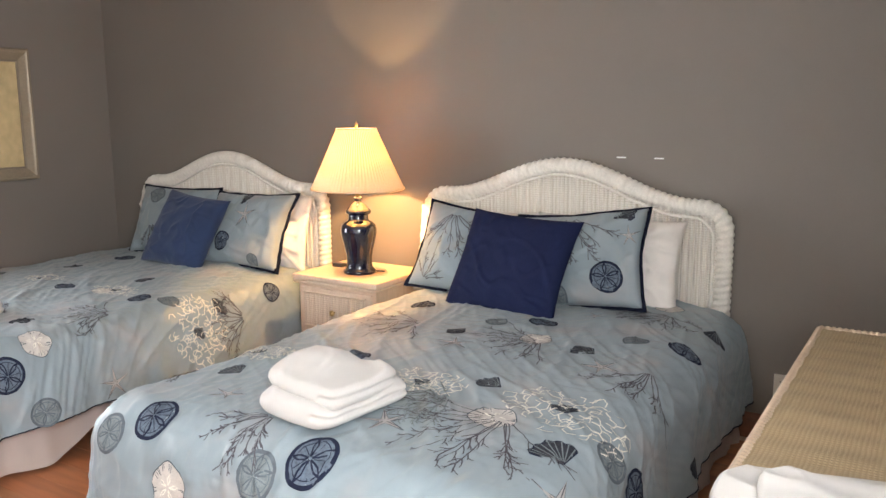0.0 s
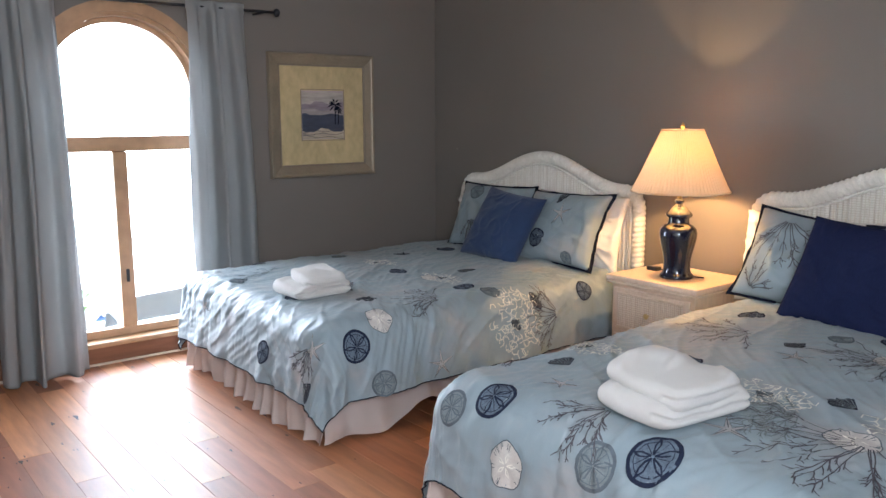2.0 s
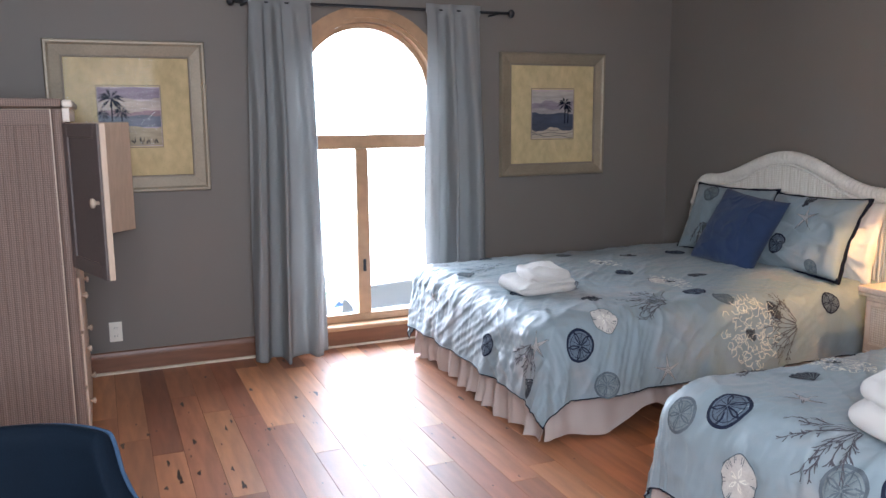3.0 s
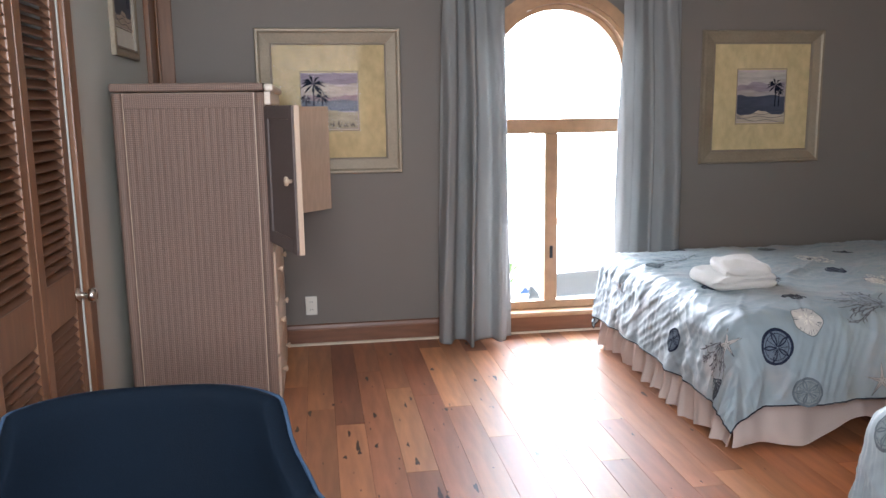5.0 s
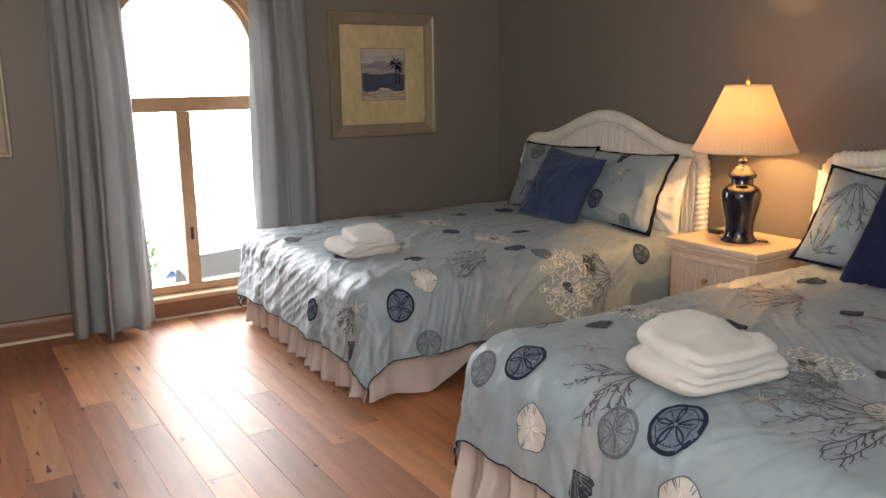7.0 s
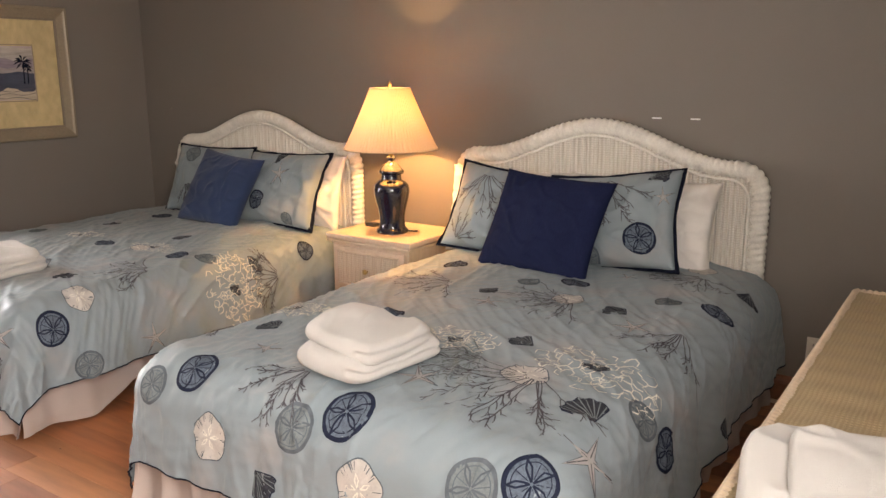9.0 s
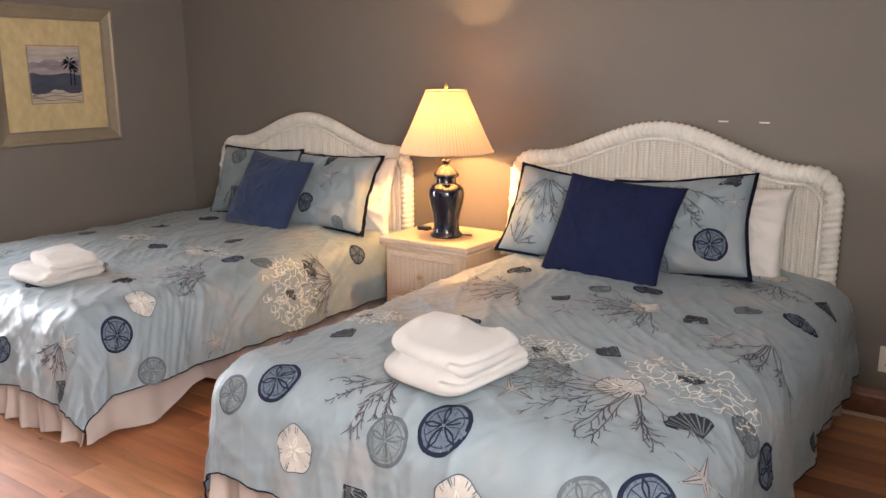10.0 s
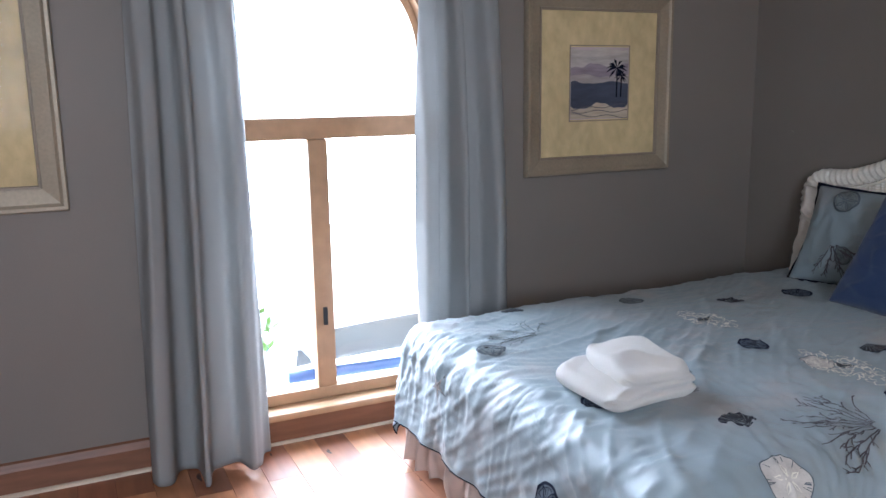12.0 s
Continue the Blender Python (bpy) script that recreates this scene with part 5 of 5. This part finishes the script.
# ---- pictures ----
def picture(m, w, h, fw, label, palm_side, depth=0.034, board=None, glazed=True):
    """A framed print: local x across, y up, z out of the wall."""
    t = thing("framed_picture", m, label, "picture", "framed beach prints")
    a, b = w / 2, h / 2
    prof = [(0.0, 0.0), (0.0, 0.02), (0.006, depth), (0.018, depth), (0.03, depth - 0.006), (fw - 0.012, 0.016), (fw - 0.012, 0.012)]
    for k in range(4):
        hor = k % 2 == 0
        vs = []
        for e in (-1, 1):
            for d, z in prof:
                if hor:
                    s = -1 if k == 0 else 1
                    vs.append((e * (a - d), s * (b - d), z))
                else:
                    s = -1 if k == 1 else 1
                    vs.append((s * (a - d), e * (b - d), z))
        n = len(prof)
        fs = [(i, i + 1, n + i + 1, n + i) for i in range(n - 1)]
        raw("frame_side", vs, fs, FRAME, t, smooth=False)
        vs = []
        for e in (-1, 1):
            for d, z in ((fw - 0.013, 0.0125), (fw - 0.011, 0.021), (fw - 0.002, 0.019), (fw, 0.006)):
                if hor:
                    s = -1 if k == 0 else 1
                    vs.append((e * (a - d), s * (b - d), z))
                else:
                    s = -1 if k == 1 else 1
                    vs.append((s * (a - d), e * (b - d), z))
        raw("lip", vs, [(i, i + 1, 5 + i, 4 + i) for i in range(3)], FRAME_IN, t, smooth=False)
    part("mat", box(-a + fw - 0.004, a - fw + 0.004, -b + fw - 0.004, b - fw + 0.004, 0.002, 0.006), board or MATBOARD, t, "pale mat round the print")
    pw, ph = 0.165, 0.165
    ph0 = part("print", box(-pw, pw, -ph + 0.004, ph + 0.004, 0.006, 0.0075), mat("print_dusk", (0.50, 0.40, 0.42), 0.6, 0.25, 9, 40, 0.0, stretch=(0.3, 1.6, 1)), t, "small beach scene with a palm")
    z = 0.0078
    def band(y0, y1, colour, wob, name, seed):
        vs, n = [], 30
        for i in range(n + 1):
            x = -pw + 0.002 + (2 * pw - 0.004) * i / n
            o = wob * math.sin(x * 30 + seed) + wob * noise.noise(Vector((x * 25, seed, 0)))
            vs += [(x, y0, z), (x, y1 + o, z)]
        raw("print_area", vs, [(2 * i, 2 * i + 2, 2 * i + 3, 2 * i + 1) for i in range(n)], mat(name, colour, 0.6, 0.3, 12, 50, 0.0, stretch=(0.25, 1.5, 1)), ph0, smooth=False)
    layers = (((0.10, 0.165, (0.24, 0.18, 0.23), 0.004, "print_dusk_cloud"), (0.015, 0.100, (0.42, 0.33, 0.29), 0.010, "print_pale_sky"), (0.005, 0.035, (0.26, 0.165, 0.19), 0.007, "print_cloud"), (-0.055, 0.010, (0.12, 0.125, 0.17), 0.004, "print_sea"), (-0.158, -0.055, (0.36, 0.29, 0.19), 0.006, "print_sand")) if palm_side < 0 else
              ((0.06, 0.160, (0.45, 0.40, 0.37), 0.006, "print_bright_sky"), (0.03, 0.085, (0.27, 0.22, 0.25), 0.012, "print_storm_cloud"), (0.0, 0.040, (0.36, 0.31, 0.30), 0.006, "print_haze"), (-0.11, 0.008, (0.055, 0.065, 0.10), 0.006, "print_dark_sea"), (-0.158, -0.10, (0.48, 0.40, 0.31), 0.012, "print_surf")))
    for k2, (y0, y1, colour, wob, nm) in enumerate(layers):
        band(y0, y1, colour, wob, nm, 1.0 + 1.7 * k2)
        z += 0.0003
    palms = ((palm_side * 0.095, 0.105, 1.35), (palm_side * 0.045, 0.03, 0.9), (palm_side * 0.14, 0.02, 0.7)) if palm_side < 0 else ((palm_side * 0.095, 0.075, 1.1), (palm_side * 0.12, 0.04, 0.7))
    for sx, sy, sc in palms:
        raw("print_palm", [(sx - 0.004, -0.06, z), (sx + 0.004, -0.06, z), (sx + 0.006, sy, z), (sx, sy, z)], [(0, 1, 2, 3)], NAVY_TRIM, ph0, smooth=False)
        vs, fs = [], []
        for i in range(11):
            c = 2 * math.pi * i / 11 + 0.2 * math.sin(5 * i)
            droop = 0.016 * abs(math.cos(c))
            vs += [(sx, sy, z), (sx + sc * 0.03 * math.cos(c - 0.2), sy + sc * 0.03 * math.sin(c - 0.2), z), (sx + sc * 0.058 * math.cos(c), sy + sc * (0.045 * math.sin(c) - droop), z), (sx + sc * 0.03 * math.cos(c + 0.2), sy + sc * 0.028 * math.sin(c + 0.2), z)]
            fs.append((4 * i, 4 * i + 1, 4 * i + 2, 4 * i + 3))
        raw("print_palm", vs, fs, NAVY_TRIM, ph0, smooth=False)
        z += 0.0002
    if palm_side < 0:
        vs, fs = [], []
        for i in range(40):
            gx, gy = -0.155 + 0.31 * ((i * 0.377) % 1.0), -0.15 + 0.02 * ((i * 0.71) % 1.0)
            gh = 0.012 + 0.022 * ((i * 0.53) % 1.0)
            b2 = len(vs)
            vs += [(gx - 0.003, gy, z), (gx + 0.003, gy, z), (gx + 0.006 * math.sin(i), gy + gh, z)]
            fs.append((b2, b2 + 1, b2 + 2))
        raw("print_grass", vs, fs, NAVY_TRIM, ph0, smooth=False)
    else:
        for k2 in range(3):
            vs, n2 = [], 24
            for i in range(n2 + 1):
                x = -pw + 0.004 + (2 * pw - 0.008) * i / n2
                yy = -0.148 + 0.021 * k2 + 0.006 * math.sin(x * 34 + 2 * k2) + 0.05 * x * (k2 - 1)
                vs += [(x, yy, z), (x, yy + 0.0035, z)]
            raw("print_wave", vs, [(2 * i, 2 * i + 2, 2 * i + 3, 2 * i + 1) for i in range(n2)], mat("print_shade", (0.10, 0.09, 0.11), 0.6, 0.2, 20, 60, 0.0), ph0, smooth=False)
    for x0, x1, y0, y1 in ((-pw - 0.005, -pw, -ph, ph + 0.009), (pw, pw + 0.005, -ph, ph + 0.009), (-pw - 0.005, pw + 0.005, ph + 0.0091, ph + 0.014), (-pw - 0.005, pw + 0.005, -ph - 0.005, -ph - 0.0001)):
        part("print_border", box(x0, x1, y0, y1, 0.006, 0.0085), FRAME_IN, t)
    if not glazed:
        return
    g = part("glass", box(-a + fw - 0.002, a - fw + 0.002, -b + fw - 0.002, b - fw + 0.002, 0.0105, 0.0118), PICGLASS, t)
    g.visible_shadow = False


ON_WEST = Matrix(((0, 0, 1, 0), (1, 0, 0, 0), (0, 1, 0, 0), (0, 0, 0, 1)))
ON_SOUTH = Matrix(((-1, 0, 0, 0), (0, 0, 1, 0), (0, 1, 0, 0), (0, 0, 0, 1)))
picture(Matrix.Translation((XW + 0.001, 0.215, 1.47)) @ ON_WEST, 0.84, 0.845, 0.095, "champagne-framed beach print with a marbled mat beside the window", -1)
picture(Matrix.Translation((XW + 0.001, 2.945, 1.468)) @ ON_WEST, 0.82, 0.83, 0.085, "champagne-framed palm beach print above the bed", 1)
picture(Matrix.Translation((-3.9, YS + 0.001, 1.98)) @ ON_SOUTH, 0.5, 0.6, 0.048, "narrow pale-framed print on the closet wall", 1, 0.024, mat("white_mat", (0.78, 0.75, 0.68), 0.8, 0.06, 9, 60, 0.03), False)


# ---- small wall things ----
def outlet(m, label):
    t = thing("wall_outlet", m, label, "outlet", "wall outlets")
    part("plate", box(-0.035, 0.035, -0.058, 0.058, 0.0, 0.006, 0.003), PLASTIC, t)
    for s in (-1, 1):
        part("socket", box(-0.017, 0.017, s * 0.024 - 0.014, s * 0.024 + 0.014, 0.0062, 0.008, 0.003), PLASTIC, t)
        for q in (-1, 1):
            part("slot", box(q * 0.007 - 0.0012, q * 0.007 + 0.0012, s * 0.024 - 0.005, s * 0.024 + 0.005, 0.0081, 0.0084), BLACK, t)


outlet(Matrix.Translation((XW, 0.057, 0.245)) @ ON_WEST, "ivory plastic wall outlet above the baseboard")
outlet(Matrix.Translation((-0.12, YN, 0.27)) @ Matrix(((1, 0, 0, 0), (0, 0, -1, 0), (0, 1, 0, 0), (0, 0, 0, 1))), "ivory plastic wall outlet behind the bed")
for x in (-0.89, -0.71):
    t = thing("wall_anchor", pose(x, YN, 1.262), "small white plaster hanger fixed to the bare wall", "wall hanger", "bare wall hangers")
    part("strip", box(-0.022, 0.022, -0.005, 0.0, -0.0035, 0.0035, 0.001), PLASTER, t)
for x, z in ((-4.4, 1.225),):
    t = thing("wall_nail", pose(x, YN, z), "tiny bright nail driven into the bare wall", "nail")
    raw("head", *lathe([(0.0, 0), (0.003, 0), (0.003, 0.01), (0.0, 0.011)], 8), NICKEL, t).rotation_euler = (radians(90), 0, 0)


# ---- dresser ----
def dresser():
    x0, x1, y0, y1, h = 0.112, 0.69, 1.30, 3.06, 0.783
    t = thing("dresser", pose((x0 + x1) / 2, (y0 + y1) / 2, 0), "low woven cane dresser with a braided edge", "dresser")
    a, b = (x1 - x0) / 2, (y1 - y0) / 2

    def top(u, v):
        x, y = -a + 2 * a * u, -b + 2 * b * v
        return (x, y, h - 0.003 + 0.0018 * math.sin(y / 0.115 * 2 * math.pi) + noise3((x, y, 0), 9, 0.002))

    part("carcass", box(-a + 0.03, a - 0.01, -b + 0.02, b - 0.02, 0.06, h - 0.036, 0.005), PINKWOOD, t)
    part("top_board", box(-a + 0.004, a, -b + 0.004, b - 0.004, h - 0.035, h - 0.009, 0.006), CANE_EDGE, t)
    raw("woven_top", *sheet(top, 30, 140), CANE_TOP, t, "woven cane top")
    for p in (((-a, -b), (-a, b)), ((-a, b), (a, b)), ((-a, -b), (a, -b))):
        (xa, ya), (xb, yb) = p
        n = int(math.hypot(xb - xa, yb - ya) / 0.003)
        raw("braid", *tube([(xa + (xb - xa) * i / n, ya + (yb - ya) * i / n, h - 0.008) for i in range(n + 1)], 0.011, 8, 0.45, 0.018), CANE_EDGE, t, "braided cane edge")
    for k in range(3):
        for j in range(3):
            ya = -b + 0.05 + j * (2 * b - 0.1) / 3
            yb = ya + (2 * b - 0.1) / 3 - 0.012
            z0 = 0.09 + k * 0.222
            d = part("drawer", box(-a + 0.012, -a + 0.029, ya, yb, z0, z0 + 0.21, 0.005), CANE_PN, t)
            vs, fs = lathe([(0.0, 0.0), (0.008, 0.0), (0.008, 0.012), (0.018, 0.018), (0.019, 0.028), (0.0, 0.034)], 14)
            rot = Matrix.Translation((-a + 0.013, (ya + yb) / 2, z0 + 0.105)) @ Matrix.Rotation(radians(-90), 4, "Y")
            raw("knob", [rot @ Vector(v) for v in vs], fs, PINKWOOD, d)
    for s in (-1, 1):
        for q in (-1, 1):
            part("foot", box(s * (a - 0.07) - 0.025, s * (a - 0.07) + 0.025, q * (b - 0.06) - 0.025, q * (b - 0.06) + 0.025, 0, 0.06, 0.005), PINKWOOD, t)


dresser()


# ---- armchair ----
def armchair():
    t = thing("armchair", pose(-1.36, -0.30, 0, 0, 0, 0), "dark blue upholstered tub armchair with piped edges", "armchair")
    rx, ry = 0.44, 0.402

    def rim(a):
        """height of the shell over the angle from the back"""
        k = abs(a)
        return 0.754 - 0.012 * (k / 0.8) ** 2 if k < 0.80 else 0.742 - 0.225 * (0.5 - 0.5 * math.cos(min(1, (k - 0.80) / 0.26) * math.pi)) - 0.02 * max(0, k - 1.2)

    def outline(a, f):
        e = 0.72
        c, s = math.cos(a), math.sin(a)
        return (-rx * f * math.copysign(abs(c) ** e, c), ry * f * math.copysign(abs(s) ** e, s))

    amax = 2.15

    def flare(z):
        """The sides swing outwards below the back's top corners."""
        q = min(1.0, max(0.0, (rim(0.0) - 0.10 - z) / 0.16))
        return 1.0 + 0.11 * q * q * (3 - 2 * q)

    def shell(u, v):
        a = -amax + 2 * amax * u
        ht = rim(a)
        if v < 0.45:
            q = v / 0.45
            f, z = 1.0 - 0.03 * (1 - q), 0.12 + (ht - 0.045 - 0.12) * q
        elif v < 0.6:
            c = math.pi * (v - 0.45) / 0.15
            f, z = 1.0 - 0.07 + 0.07 * math.cos(c), ht - 0.045 + 0.045 * math.sin(c)
        else:
            q = (v - 0.6) / 0.4
            f, z = 0.86 - 0.04 * q, ht - 0.045 + (0.40 - ht + 0.045) * q
        x, y = outline(a, f)
        y *= flare(z)
        return (x + noise3((x, y, z), 5, 0.008), y, z)

    raw("shell", *sheet(shell, 110, 60), VELVET, t, "curved blue upholstered back and arms")
    pp = []
    for i in range(140):
        a = -amax + 2 * amax * i / 139
        x, y = outline(a, 0.99)
        y *= flare(rim(a) - 0.012)
        pp.append((x, y, rim(a) - 0.012))
    raw("piping", *tube(pp, 0.0055, 8), PIPING, t, "lighter blue piping")
    p = Pad(0.60, 0.62, 0.16, 31, 0.02)
    vs, fs = pad_mesh(p, 26)
    ob = raw("seat_cushion", [(v[0] + 0.09, v[1], v[2] + 0.40) for v in vs], fs, VELVET, t)
    weld(ob)
    part("seat_base", box(-0.33, 0.40, -0.31, 0.31, 0.13, 0.345, 0.03), VELVET, t)
    for sx, sy in ((-0.28, -0.25), (-0.28, 0.25), (0.34, -0.25), (0.34, 0.25)):
        raw("leg", *closed(*lathe([(0.014, 0.0), (0.02, 0.06), (0.024, 0.135)], 12, (sx, sy, 0)), 12), DARKWOOD, t)


armchair()


# ---- outside ----
g = raw("ground", [(-40, -40, -0.36), (XW - TH, -40, -0.36), (XW - TH, 40, -0.36), (-40, 40, -0.36)], [(0, 1, 2, 3)], mat("pale_paving", (0.62, 0.60, 0.56), 0.8, 0.1, 2, 30, 0.2), smooth=False)
structure(g, "pale sunlit paving outside the window", "ground")
# Glowing sheet stands in for outdoor daylight and lights the room through the arch.
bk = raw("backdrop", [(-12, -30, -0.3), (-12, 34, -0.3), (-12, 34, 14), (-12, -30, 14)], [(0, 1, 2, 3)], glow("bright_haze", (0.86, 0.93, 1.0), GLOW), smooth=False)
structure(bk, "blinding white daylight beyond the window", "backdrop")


def lounger():
    mesh_m = mat("grey_mesh_sling", (0.14, 0.15, 0.15), 0.7, 0.2, 30, 200, 0.3)
    blue = mat("blue_frame", (0.05, 0.11, 0.28), 0.4, 0.1)
    pale = mat("pale_resin", (0.55, 0.58, 0.60), 0.4, 0.06)
    t = thing("patio_lounger", pose(-5.75, 1.72, -0.36), "patio lounger with a grey mesh sling and blue rail", "lounger")
    ob = raw("sling", *sheet(lambda u, v: (0.06 + 0.10 * v, -0.03 + 0.95 * u, 0.34 + 0.20 * v - 0.02 * (1 - u) ** 3 + 0.03 * u * v), 24, 8), mesh_m, t, "grey mesh sling")
    ob.modifiers.new("t", "SOLIDIFY").thickness = 0.008
    raw("rail", *tube([(0.17, -0.10 + 1.02 * i / 12, 0.305 - 0.02 * i / 12) for i in range(13)], 0.032, 10), blue, t, "blue side rail")
    raw("rail", *tube([(-0.35, -0.10 + 1.02 * i / 12, 0.305) for i in range(13)], 0.032, 10), blue, t)
    for x in (0.17, -0.35):
        raw("arm", *tube([(x, -0.30, 0.02), (x, -0.27, 0.22), (x, -0.20, 0.40), (x, -0.10, 0.50), (x, 0.0, 0.50), (x, 0.07, 0.42), (x, 0.10, 0.32)], 0.055, 12, flat=0.7, normal=(1, 0, 0)), pale, t, "pale curved arm")
        raw("leg", *tube([(x, 0.80, 0.0), (x, 0.80, 0.15), (x, 0.80, 0.30)], 0.022, 8), pale, t)


lounger()


def shrub():
    t = thing("shrub", pose(-5.75, 1.42, -0.36), "small green shrub outside the window", "shrub")
    rng = random.Random(4)
    raw("stem", *tube([(0, 0, 0), (0.02, 0.01, 0.2), (0.0, 0.03, 0.42)], 0.012, 6), OAK, t)
    vs, fs = [], []
    for i in range(160):
        a, e, r = rng.uniform(0, 6.28), rng.uniform(-0.4, 1.3), rng.uniform(0.05, 0.24)
        p = Vector((r * math.cos(a) * math.cos(e), r * math.sin(a) * math.cos(e), 0.42 + r * math.sin(e)))
        d = Vector((rng.uniform(-1, 1), rng.uniform(-1, 1), rng.uniform(-0.3, 1))).normalized() * 0.06
        s = d.cross(Vector((rng.uniform(-1, 1), rng.uniform(-1, 1), 1))).normalized() * 0.016
        b = len(vs)
        vs += [p, p + d * 0.5 + s, p + d, p + d * 0.5 - s]
        fs.append((b, b + 1, b + 2, b + 3))
    tagged(raw("leaves", vs, fs, mat("leaf_green", (0.10, 0.20, 0.04), 0.6, 0.3, 20, 60, 0.1), t, smooth=False), kind="stuff")


shrub()


# ---- floor planks ----
floor = thing("floor", pose(0, 0, 0), "reddish brown knotty pine plank floor with a soft sheen", "floor", kind="structure")
rng = random.Random(8)
PW = 0.132
shapes = {}
rows = int((YN - YS) / PW) + 1
for r in range(rows):
    y = YS + r * PW
    yw = min(PW, YN - y)
    x = XW - rng.uniform(0.0, 1.3)
    while x < XE:
        ln = rng.choice((1.0, 1.3, 1.6, 1.9))
        xa, xb = max(x, XW), min(x + ln, XE)
        x += ln
        if xb - xa < 0.02:
            continue
        key = (round(xb - xa, 3), round(yw, 3))
        if key not in shapes:
            lx, ly = (xb - xa) / 2 - 0.0006, yw / 2 - 0.0006
            c = 0.0004
            vs = [(-lx, -ly, -0.006), (lx, -ly, -0.006), (lx, ly, -0.006), (-lx, ly, -0.006), (-lx, -ly, -c), (lx, -ly, -c), (lx, ly, -c), (-lx, ly, -c),
                  (-lx + c, -ly + c, 0), (lx - c, -ly + c, 0), (lx - c, ly - c, 0), (-lx + c, ly - c, 0)]
            fs = [(8, 9, 10, 11)] + [(i, (i + 1) % 4, 4 + (i + 1) % 4, 4 + i) for i in range(4)] + [(4 + i, 4 + (i + 1) % 4, 8 + (i + 1) % 4, 8 + i) for i in range(4)]
            me = mesh_of(vs, fs, "plank", False)
            me.materials.append(PLANK)
            shapes[key] = me
        p = new("plank", shapes[key])
        p.parent = floor
        p.location = ((xa + xb) / 2, y + yw / 2, rng.uniform(-0.0003, 0.0))
kv, kf = [], []
for i in range(190):
    x, y, r = rng.uniform(XW + 0.1, -0.4), rng.uniform(YS + 0.1, 2.2), rng.choice((0.004, 0.005, 0.006, 0.009, 0.014))
    if i % 6 == 0:
        x, y = rng.gauss(-3.0, 0.35), rng.gauss(0.45, 0.2)
    b = len(kv)
    n = 14
    long = rng.choice((1.2, 1.6, 2.6, 4.0))
    for k in range(n):
        a = 2 * math.pi * k / n
        q = r * (1 + 0.45 * math.sin(3 * a + i) * rng.random())
        kv.append((x + q * long * math.cos(a), y + q * 0.6 * math.sin(a), 0.0006))
    kf.append(tuple(range(b, b + n)))
tagged(raw("knots", kv, kf, KNOT, floor, "dark knots in the planks", smooth=False), kind="stuff")
